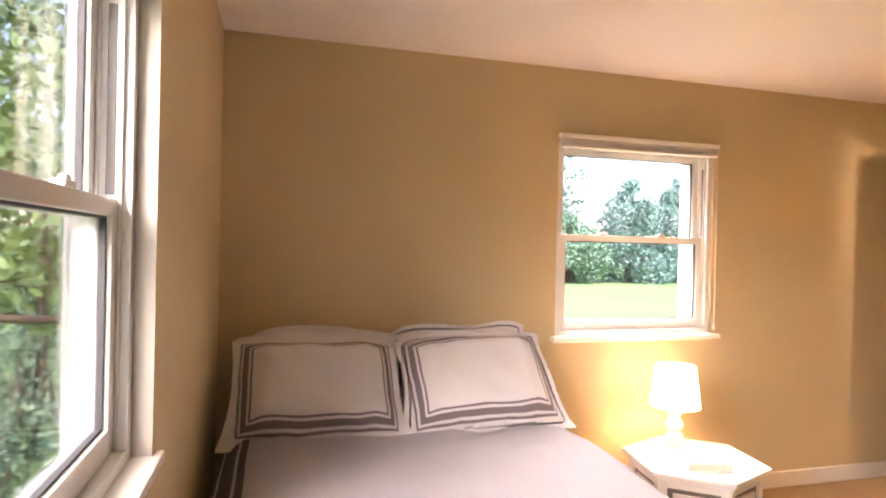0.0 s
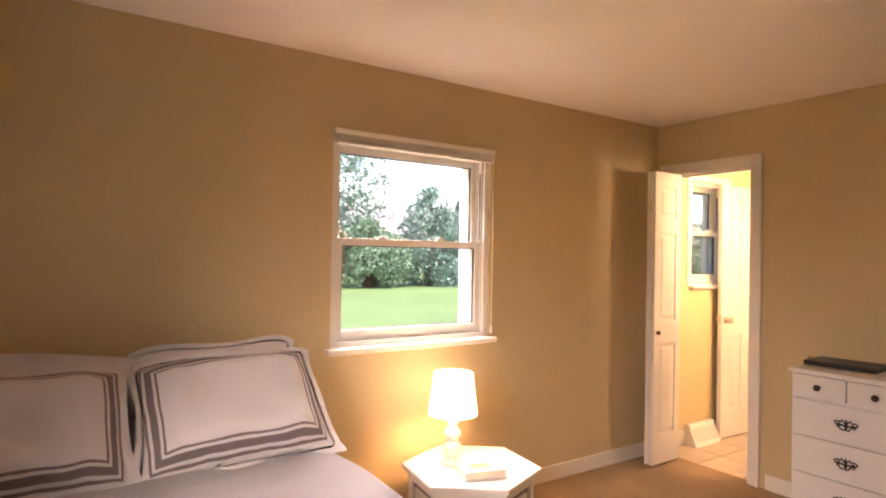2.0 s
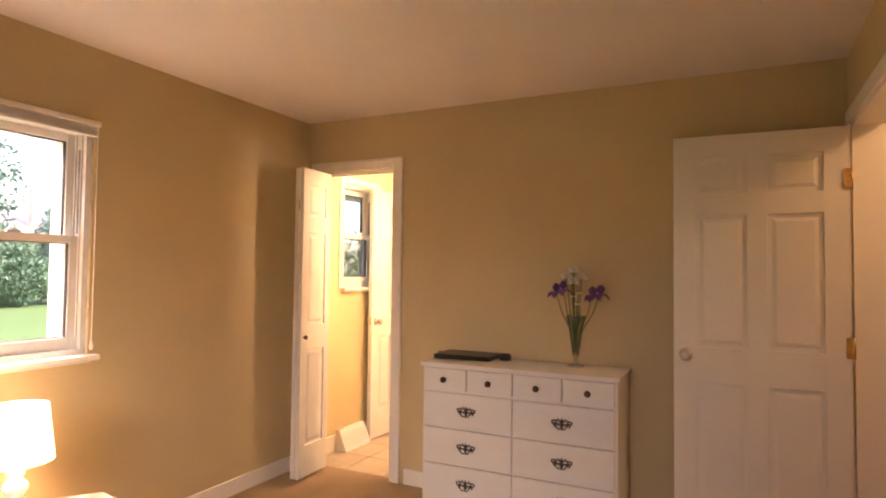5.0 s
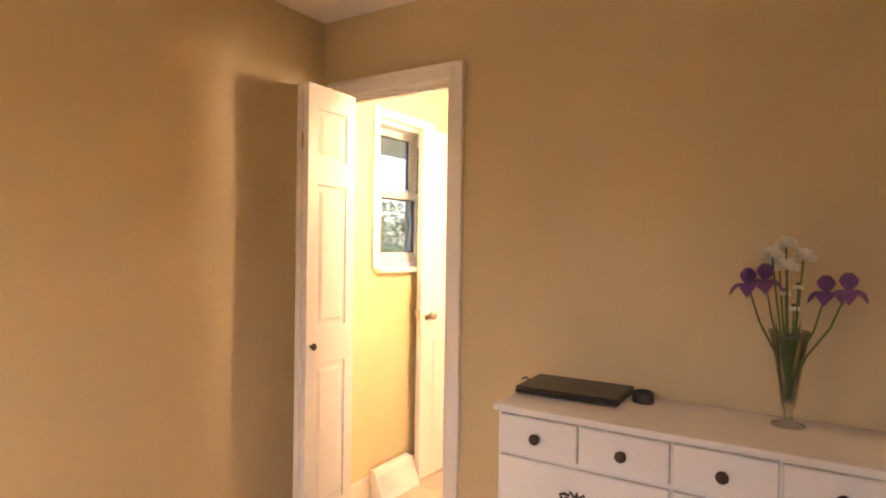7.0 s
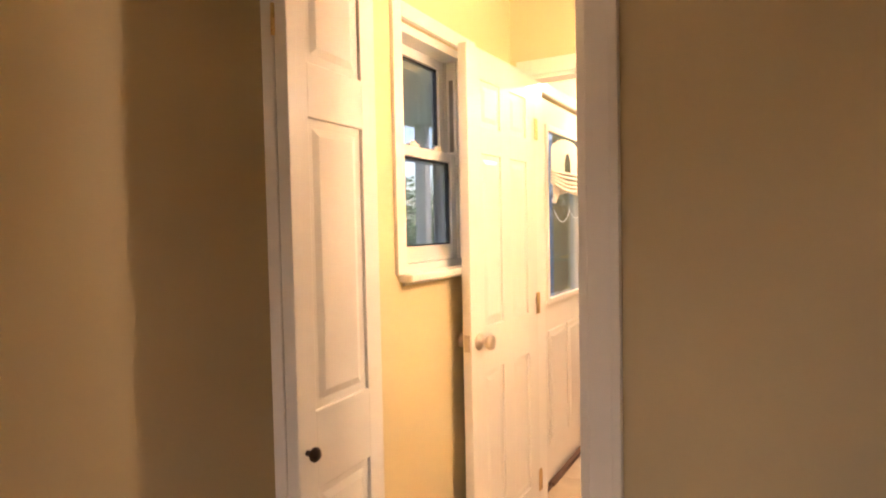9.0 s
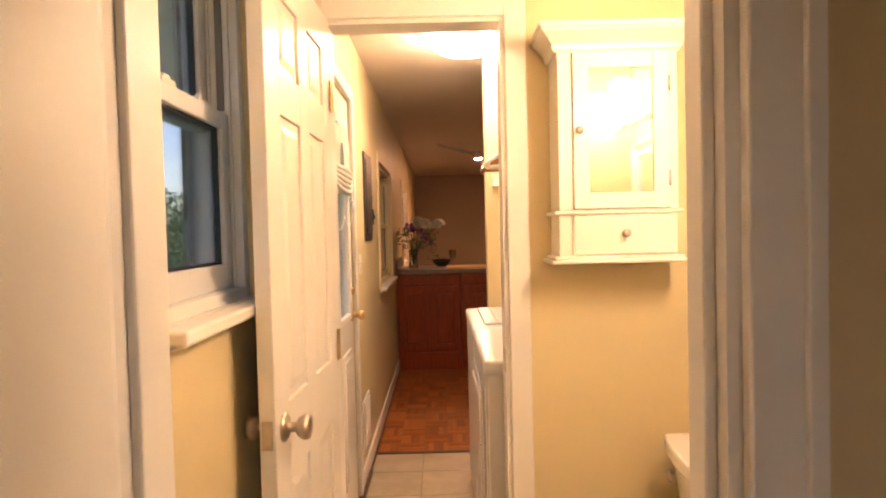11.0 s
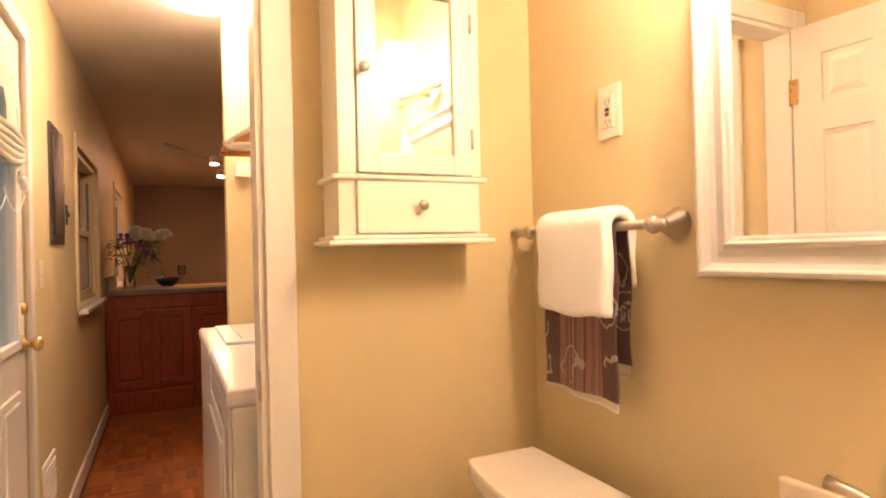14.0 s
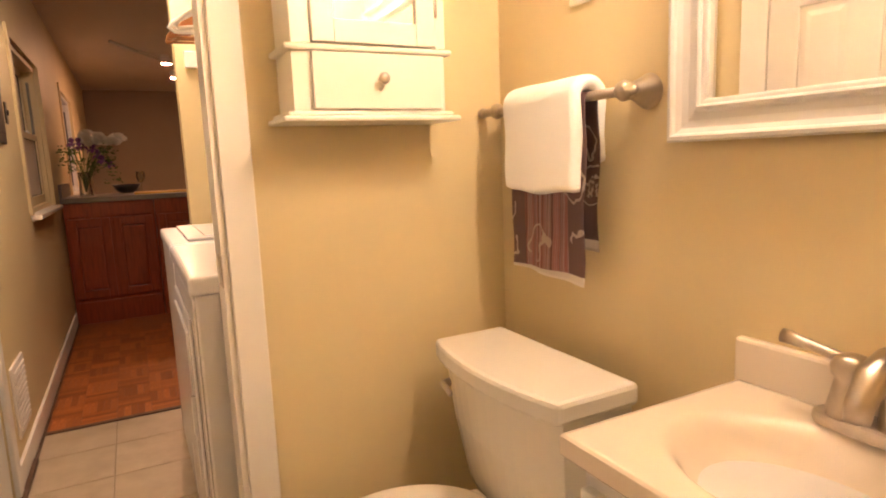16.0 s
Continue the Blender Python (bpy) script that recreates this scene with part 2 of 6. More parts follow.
# ---------------- building helpers ----------------
def bx(bm, x0, x1, y0, y1, z0, z1, b=0.0, seg=2):
    """Adds a box, its edges rounded by b."""
    q = bm if b <= 0 else bmesh.new()
    r = bmesh.ops.create_cube(q, size=1.0)
    bmesh.ops.scale(q, vec=(x1 - x0, y1 - y0, z1 - z0), verts=r["verts"])
    bmesh.ops.translate(q, vec=((x0 + x1) / 2, (y0 + y1) / 2, (z0 + z1) / 2), verts=r["verts"])
    if b > 0:
        bmesh.ops.bevel(q, geom=q.edges[:], offset=b, segments=seg, affect="EDGES", profile=0.5)
        merge(bm, q)
    return bm


def merge(bm, q, m=None):
    """Adds the bmesh q to bm and frees it."""
    if m is not None:
        bmesh.ops.transform(q, matrix=m, verts=q.verts)
    me = bpy.data.meshes.new("tmp")
    q.to_mesh(me)
    q.free()
    bm.from_mesh(me)
    bpy.data.meshes.remove(me)
    return bm


def box(*a, **k):
    return bx(bmesh.new(), *a, **k)


def lathe(bm, profile, centre=(0, 0, 0), n=24, m=None, squash=(1, 1)):
    """Turns a profile of (radius, height) round the z axis."""
    q = bmesh.new()
    rings = []
    for r, z in profile:
        if r < 1e-6:
            rings.append([q.verts.new((0, 0, z))])
        else:
            rings.append([q.verts.new((r * math.cos(2 * math.pi * i / n) * squash[0], r * math.sin(2 * math.pi * i / n) * squash[1], z)) for i in range(n)])
    for a, b in zip(rings, rings[1:]):
        for i in range(n):
            j = (i + 1) % n
            if len(a) == 1 and len(b) == 1:
                continue
            if len(a) == 1:
                q.faces.new((a[0], b[j], b[i]))
            elif len(b) == 1:
                q.faces.new((a[i], a[j], b[0]))
            else:
                q.faces.new((a[i], a[j], b[j], b[i]))
    bmesh.ops.recalc_face_normals(q, faces=q.faces)
    for f in q.faces:
        f.smooth = True
    t = Matrix.Translation(centre)
    return merge(bm, q, t @ m if m is not None else t)


def tube(bm, pts, radius, n=8):
    """A round rod along points; radius is a number or one a point."""
    q = bmesh.new()
    pts = [Vector(p) for p in pts]
    rings = []
    for i, p in enumerate(pts):
        d = (pts[min(i + 1, len(pts) - 1)] - pts[max(i - 1, 0)]).normalized()
        u = d.orthogonal().normalized() if i == 0 else (u - d * u.dot(d)).normalized()
        v = d.cross(u)
        r = radius[i] if isinstance(radius, (list, tuple)) else radius
        rings.append([q.verts.new(p + (u * math.cos(2 * math.pi * k / n) + v * math.sin(2 * math.pi * k / n)) * r) for k in range(n)])
    for a, b in zip(rings, rings[1:]):
        for k in range(n):
            q.faces.new((a[k], a[(k + 1) % n], b[(k + 1) % n], b[k]))
    q.faces.new(rings[0][::-1])
    q.faces.new(rings[-1])
    bmesh.ops.recalc_face_normals(q, faces=q.faces)
    for f in q.faces:
        f.smooth = True
    return merge(bm, q)


def prism(bm, outline, z0, z1, b=0.0, m=None):
    """Extrudes a flat outline of (x, y) from z0 to z1, edges rounded by b."""
    q = bmesh.new()
    lo = [q.verts.new((x, y, z0)) for x, y in outline]
    hi = [q.verts.new((x, y, z1)) for x, y in outline]
    q.faces.new(lo[::-1])
    q.faces.new(hi)
    k = len(outline)
    for i in range(k):
        q.faces.new((lo[i], lo[(i + 1) % k], hi[(i + 1) % k], hi[i]))
    bmesh.ops.recalc_face_normals(q, faces=q.faces)
    if b > 0:
        bmesh.ops.bevel(q, geom=q.edges[:], offset=b, segments=2, affect="EDGES", profile=0.5)
    return merge(bm, q, m)


def surface(bm, fn, nu, nv, thick=0.0):
    """A sheet of nu by nv quads through fn(u, v), u and v from 0 to 1."""
    q = bmesh.new()
    g = [[q.verts.new(fn(i / nu, j / nv)) for j in range(nv + 1)] for i in range(nu + 1)]
    for i in range(nu):
        for j in range(nv):
            q.faces.new((g[i][j], g[i + 1][j], g[i + 1][j + 1], g[i][j + 1]))
    if thick:
        bmesh.ops.solidify(q, geom=q.faces[:], thickness=thick)
    bmesh.ops.recalc_face_normals(q, faces=q.faces)
    for f in q.faces:
        f.smooth = True
    return merge(bm, q)


def as_object(name, bm, material, smooth=False):
    me = bpy.data.meshes.new(name)
    bm.to_mesh(me)
    bm.free()
    for m in (material if isinstance(material, (list, tuple)) else [material]):
        me.materials.append(m)
    if smooth:
        me.shade_smooth()
    return new(name, me)


def root_of(ob):
    while ob.parent:
        ob = ob.parent
    return ob


def part(name, bm, material, parent, label="", local=False, smooth=False):
    """A mesh under a thing or a part. Coordinates are the world's, or the thing's own if local."""
    if not local:
        bmesh.ops.transform(bm, matrix=root_of(parent).matrix_basis.inverted(), verts=bm.verts)
    ob = as_object(name, bm, material, smooth)
    ob.parent = parent
    if label:
        ob["label"] = label
    return ob


def thing(name, place, label, category, rz=0.0, kind="", group=""):
    """An Empty at the base of a thing with parts."""
    ob = new(name)
    ob.empty_display_size = 0.05
    ob.matrix_basis = pose(*place, 0, 0, rz)
    return tagged(ob, label, category, group, kind)


def solid(name, bm, material, label, category, kind="", group="", base=None, smooth=False):
    """A thing of one mesh, its origin at its base."""
    if base is None:
        c = [v.co for v in bm.verts]
        base = Vector((sum(v.x for v in c) / len(c), sum(v.y for v in c) / len(c), min(v.z for v in c)))
    bmesh.ops.translate(bm, vec=-Vector(base), verts=bm.verts)
    ob = as_object(name, bm, material, smooth)
    ob.location = base
    return tagged(ob, label, category, group, kind)


def wall(name, axis, a0, a1, t0, t1, z0, z1, holes, material, label):
    """A wall along x or y from a0 to a1, t0 to t1 thick, with openings (a, a, z, z) cut through."""
    bm = bmesh.new()
    cuts = sorted({a0, a1, *[h[0] for h in holes], *[h[1] for h in holes]})
    for p, q in zip(cuts, cuts[1:]):
        spans, z = [], z0
        for h in sorted((h for h in holes if h[0] <= p and h[1] >= q), key=lambda h: h[2]):
            if h[2] > z:
                spans.append((z, h[2]))
            z = h[3]
        spans.append((z, z1))
        for lo, hi in spans:
            if axis == "x":
                bx(bm, p, q, t0, t1, lo, hi)
            else:
                bx(bm, t0, t1, p, q, lo, hi)
    bmesh.ops.remove_doubles(bm, verts=bm.verts, dist=1e-5)
    return solid(name, bm, material, label, "wall", "structure", base=(a0 if axis == "x" else t0, t0 if axis == "x" else a0, z0))


# ---------------- the shell ----------------
H = 2.355
EAST = 4.21          # bedroom's wall with the bathroom door
BX0, BX1 = 4.28, 5.515  # bathroom
SOUTH_BATH = -1.345
wall("wall_north", "x", -0.2, EAST + 0.05, 0.0, 0.2, -0.4, H + 0.1, [(1.68, 2.66, 0.93, 1.975)], M_WALL, "tan painted bedroom wall behind the bed")
wall("wall_north_bath", "x", EAST + 0.05, 5.56, 0.0, 0.115, -0.4, H + 0.1, [(4.62, 5.09, 1.2, 2.0)], M_WALL_BATH, "cream painted bathroom window wall")
wall("wall_north_kitchen", "x", 5.56, 14.6, 0.0, 0.2, -0.4, H + 0.1,
     [(5.845, 6.66, 0.0, 2.0), (7.98, 9.05, 0.95, 1.86), (10.6, 11.7, 0.95, 1.9)], M_WALL_BATH, "cream painted outer wall of laundry and kitchen")
wall("wall_west", "y", -3.27, 0.0, -0.15, 0.0, -0.4, H + 0.1, [(-2.475, -1.495, 0.93, 1.975)], M_WALL, "tan painted bedroom wall with a sash window")
wall("wall_south", "x", 0.0, 4.28, -3.27, -3.15, 0, H, [(3.34, 4.11, 0, 2.02)], M_WALL, "tan painted bedroom wall with the hall doorway")
wall("wall_east", "y", -3.15, 0.0, EAST, BX0, 0, H, [(-0.700, -0.105, 0, 2.0)], [M_WALL], "tan painted wall between bedroom and bathroom")
wall("wall_bath_south", "x", BX0, 7.02, SOUTH_BATH - 0.1, SOUTH_BATH, 0, H, [], M_WALL_BATH, "tan cream painted bathroom wall behind the toilet")
wall("wall_bath_east", "y", SOUTH_BATH, 0.0, BX1, BX1 + 0.09, 0, H, [(-0.645, -0.10, 0, 1.99)], M_WALL_BATH, "cream painted wall with the laundry doorway")
wall("wall_laundry_end", "y", -4.0, -0.70, 7.02, 7.12, 0, H, [], M_WALL_BATH, "cream painted end wall beside the washer")
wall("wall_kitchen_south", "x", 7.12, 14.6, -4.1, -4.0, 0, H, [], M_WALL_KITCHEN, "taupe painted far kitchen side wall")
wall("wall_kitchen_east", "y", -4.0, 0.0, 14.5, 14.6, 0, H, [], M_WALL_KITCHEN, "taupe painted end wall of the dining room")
wall("wall_hall", "x", 2.8, 4.9, -4.5, -4.4, 0, H, [], M_WALL, "tan painted hall wall")
wall("wall_hall_west", "y", -4.4, -3.27, 2.8, 2.9, 0, H, [], M_WALL, "tan painted hall side wall")
wall("wall_hall_east", "y", -4.4, -3.27, 4.8, 4.9, 0, H, [], M_WALL, "tan painted hall side wall")
solid("ceiling", box(-0.2, 5.0, -4.5, 0.0, H, H + 0.12), M_CEIL, "off-white flat painted bedroom ceiling", "ceiling", "structure")
solid("ceiling_kitchen", box(5.0, 14.6, -4.1, 0.0, H, H + 0.12), M_CEIL, "off-white flat painted kitchen ceiling", "ceiling", "structure")
solid("floor", box(-0.0, EAST + 0.05, -4.4, 0.0, -0.12, 0.0), M_CARPET, "tan cut-pile bedroom carpet", "carpet", "structure")
solid("floor_hall", box(EAST + 0.05, 4.9, -4.4, SOUTH_BATH - 0.1, -0.12, 0.0), M_CARPET, "tan carpet in the hall", "carpet", "structure")


def trim(name, bm, label, material=None):
    return solid(name, bm, material or M_TRIM, label, "trim", "structure")


def skirting(x0, x1, y0, y1, h=0.095, material=None):
    """A skirting board with a rounded cap along one wall."""
    bm = box(x0, x1, y0, y1, 0.0, h, b=0.004)
    return trim("baseboard", bm, "white painted wooden skirting board", material)


skirting(0.0, EAST, -0.014, 0.0)
skirting(0.0, 0.014, -3.15, -0.014)
skirting(EAST - 0.014, EAST, -3.15, -0.80)
skirting(0.014, 3.27, -3.15, -3.136)
skirting(BX0, 5.50, -0.014, 0.0, 0.12)
skirting(BX1 - 0.014, BX1, SOUTH_BATH, -0.72, 0.095)
skirting(BX0, BX1 - 0.014, SOUTH_BATH, SOUTH_BATH + 0.014, 0.095)
skirting(6.74, 9.55, -0.014, 0.0, 0.10)
skirting(2.9, 4.8, -4.4, -4.386)


def casing_y(x, side, y0, y1, top, w=0.065, t=0.016, bead=True):
    """Door casing on a wall that runs along y; side is the way it faces in x."""
    xa, xb = sorted((x, x + side * t))
    xs, xt = sorted((x + side * t, x + side * (t + 0.006)))
    for nm, a, b, z0, z1 in (("casing", y0 - w, y0, 0, top + w), ("casing", y1, y1 + w, 0, top + w), ("casing", y0, y1, top, top + w)):
        bm = box(xa, xb, a, b, z0, z1, b=0.003)
        if not bead:
            pass
        elif z0 == 0:
            e = (a, a + 0.018) if a < y0 else (b - 0.018, b)
            bx(bm, xs - 0.002 * (side > 0), xt + 0.002 * (side < 0), e[0], e[1], z0, z1 - 0.002, b=0.002)
        else:
            bx(bm, xs - 0.002 * (side > 0), xt + 0.002 * (side < 0), a - w + 0.018, b + w - 0.018, z1 - 0.018, z1, b=0.002)
        trim("trim", bm, "white painted door casing with a moulded edge")


def jamb_y(x0, x1, y0, y1, top, stop=True):
    """The lining of a doorway through a wall that runs along y."""
    bm = box(x0, x1, y0, y0 + 0.014, 0, top)
    bx(bm, x0, x1, y1 - 0.014, y1, 0, top)
    bx(bm, x0, x1, y0 + 0.014, y1 - 0.014, top - 0.014, top)
    if stop:
        m = (x0 + x1) / 2
        bx(bm, m - 0.018, m + 0.018, y0 + 0.014, y0 + 0.026, 0, top - 0.014, b=0.002)
        bx(bm, m - 0.018, m + 0.018, y1 - 0.026, y1 - 0.014, 0, top - 0.014, b=0.002)
        bx(bm, m - 0.018, m + 0.018, y0 + 0.026, y1 - 0.026, top - 0.028, top - 0.014, b=0.002)
    trim("door_lining", bm, "white painted door lining with stops")


casing_y(EAST, -1, -0.700, -0.105, 2.0)
jamb_y(EAST - 0.002, BX0 + 0.001, -0.7005, -0.1045, 2.0)
casing_y(BX1, -1, -0.645, -0.10, 1.99, bead=False)
casing_y(BX1 + 0.09, 1, -0.645, -0.10, 1.99, w=0.05)
jamb_y(BX1 - 0.002, BX1 + 0.092, -0.6455, -0.0995, 1.99, stop=False)
# hall doorway in the south wall
for a, b, z0, z1 in ((3.275, 3.34, 0, 2.085), (4.11, 4.175, 0, 2.085), (3.34, 4.11, 2.02, 2.085)):
    trim("trim", box(a, b, -3.15, -3.134, z0, z1, b=0.003), "white painted door casing with a moulded edge")
bm = box(3.34, 3.354, -3.272, -3.148, 0, 2.02)
bx(bm, 4.096, 4.11, -3.272, -3.148, 0, 2.02)
bx(bm, 3.354, 4.096, -3.272, -3.148, 2.006, 2.02)
trim("door_lining", bm, "white painted door lining of the hall doorway")


# ---------------- doors ----------------
def knob_part(parent, x, y, z, side, material, label, r=0.027, reach=0.058):
    """A turned door knob with its rose, on the face of a leaf (local y)."""
    m = Matrix.Rotation(radians(90 if side < 0 else -90), 4, "X")
    bm = lathe(bmesh.new(), [(0, 0), (r * 1.15, 0), (r * 1.15, 0.004), (r * 0.8, 0.010), (r * 0.42, 0.013), (r * 0.40, reach * 0.45),
                             (r * 0.75, reach * 0.55), (r, reach * 0.75), (r * 0.92, reach * 0.96), (r * 0.4, reach), (0, reach)], (x, y, z), 20, m)
    return part("knob", bm, material, parent, label, local=True)


def panel_door(name, w, h, cols, place, rz, label, t=0.035, category="door"):
    """A moulded panelled leaf, local x from the hinge, y through the thickness."""
    root = thing(name, place, label, category, rz)
    rails = [(0.0, 0.22), (0.80, 0.97), (1.60, 1.70), (h - 0.11, h)]
    st = 0.10 if cols == 2 else 0.062
    bm = box(0.001, w - 0.001, 0.008, t - 0.008, 0.001, h - 0.001)
    mid = 0.085
    xs = [(0, st), (w - st, w)] + ([((w - mid) / 2, (w + mid) / 2)] if cols == 2 else [])
    for a, b in xs:
        bx(bm, a, b, 0, t, 0, h, b=0.0025)
    gaps = [(st, (w - mid) / 2), ((w + mid) / 2, w - st)] if cols == 2 else [(st, w - st)]
    for a, b in gaps:
        for z0, z1 in rails:
            bx(bm, a - 0.003, b + 0.003, 0.0, t, z0, z1, b=0.0025)
    part("leaf", bm, M_DOOR, root, local=True)
    for a, b in gaps:
        for (_, z0), (z1, _) in zip(rails, rails[1:]):
            q = bmesh.new()
            for y0, y1, s in ((0.0025, 0.010, -1), (t - 0.010, t - 0.0025, 1)):
                i, o = 0.036, 0.012
                lo = y1 if s < 0 else y0
                hi = y0 if s < 0 else y1
                c = [[q.verts.new((x, y, z)) for x, z in ((a + k, z0 + k), (b - k, z0 + k), (b - k, z1 - k), (a + k, z1 - k))] for k, y in ((o, lo), (i, hi))]
                for e in range(4):
                    q.faces.new((c[0][e], c[0][(e + 1) % 4], c[1][(e + 1) % 4], c[1][e]))
                q.faces.new(c[1])
                q.faces.new(c[0][::-1])
            bmesh.ops.recalc_face_normals(q, faces=q.faces)
            part("panel", q, M_DOOR, root, local=True)
    return root


def hinge(parent, x, y, z, label="small brass butt hinge", size=0.09):
    bm = tube(bmesh.new(), [(x, y, z - size / 2), (x, y, z + size / 2)], 0.006, 8)
    bx(bm, x, x + 0.028, y + 0.002, y + 0.0045, z - size / 2, z + size / 2)
    return part("hinge", bm, M_BRASS, parent, label, local=True)


# bathroom to laundry door, swung back against the window wall
d = panel_door("door_2", 0.60, 1.975, 2, (5.505, -0.083, 0.008), 180 - 2.5, "white six-panel door standing open against the wall")
knob_part(d, 0.545, 0.035, 0.925, 1, M_NICKEL, "round satin nickel door knob")
knob_part(d, 0.545, 0.0, 0.925, -1, M_NICKEL, "round satin nickel door knob", reach=0.042)
part("latch", box(0.5985, 0.6025, 0.006, 0.029, 0.895, 0.955, b=0.001), M_NICKEL, d, "satin nickel latch plate", local=True)
for z in (0.22, 1.0, 1.75):
    hinge(d, -0.006, 0.036, z)
# hall door, swung into the bedroom beside the chest
d = panel_door("door_1", 0.73, 1.985, 2, (4.085, -3.13, 0.015), 91.5, "white six-panel bedroom door standing open")
knob_part(d, 0.675, 0.035, 0.93, 1, M_NICKEL, "dull nickel door knob")
knob_part(d, 0.675, 0.0, 0.93, -1, M_NICKEL, "dull nickel door knob")
part("latch", box(0.7285, 0.7315, 0.006, 0.029, 0.90, 0.96, b=0.001), M_NICKEL, d, "steel latch plate", local=True)
for z in (0.25, 1.0, 1.75):
    hinge(d, -0.006, 0.036, z)
# bifold bathroom door, folded flat into the bedroom
FOLD = thing("bifold_door", (4.198, -0.141, 0.02), "white panelled bifold door folded open into the bedroom", "door", 180 + 2)


def bifold_leaf(y, name):
    w, h, t = 0.30, 1.965, 0.03
    rails = [(0.0, 0.20), (0.80, 0.96), (1.55, 1.66), (h - 0.10, h)]
    st = 0.058
    bm = box(0.001, w - 0.001, y + 0.008, y + t - 0.008, 0.001, h - 0.001)
    for a, b in ((0, st), (w - st, w)):
        bx(bm, a, b, y, y + t, 0, h, b=0.0025)
    for z0, z1 in rails:
        bx(bm, st - 0.003, w - st + 0.003, y, y + t, z0, z1, b=0.0025)
    leaf = part(name, bm, M_DOOR, FOLD, local=True)
    for (_, z0), (z1, _) in zip(rails, rails[1:]):
        q = bmesh.new()
        a, b = st, w - st
        for lo, hi in ((y + 0.010, y + 0.003), (y + t - 0.010, y + t - 0.003)):
            c = [[q.verts.new((x, yy, z)) for x, z in ((a + k, z0 + k), (b - k, z0 + k), (b - k, z1 - k), (a + k, z1 - k))] for k, yy in ((0.012, lo), (0.034, hi))]
            for e in range(4):
                q.faces.new((c[0][e], c[0][(e + 1) % 4], c[1][(e + 1) % 4], c[1][e]))
            q.faces.new(c[1])
            q.faces.new(c[0][::-1])
        bmesh.ops.recalc_face_normals(q, faces=q.faces)
        part("panel", q, M_DOOR, leaf, local=True)
    return leaf


bifold_leaf(0.0, "leaf")
bifold_leaf(0.034, "leaf")
m = Matrix.Rotation(radians(-90), 4, "X")
part("knob", lathe(bmesh.new(), [(0, 0), (0.006, 0), (0.006, 0.010), (0.014, 0.016), (0.015, 0.022), (0.010, 0.028), (0, 0.029)], (0.275, 0.064, 0.885), 14, m), M_PEWTER, FOLD, "small dark bronze knob", local=True)
part("pivot", tube(bmesh.new(), [(0.30, 0.032, 1.70), (0.30, 0.032, 1.76)], 0.005), M_BRASS, FOLD, "brass fold hinge", local=True)
solid("strike_plate", box(5.513, 5.5625, -0.633, -0.6295, 0.905, 0.975, b=0.001), M_NICKEL, "small worn steel strike plate on the door lining", "strike plate")


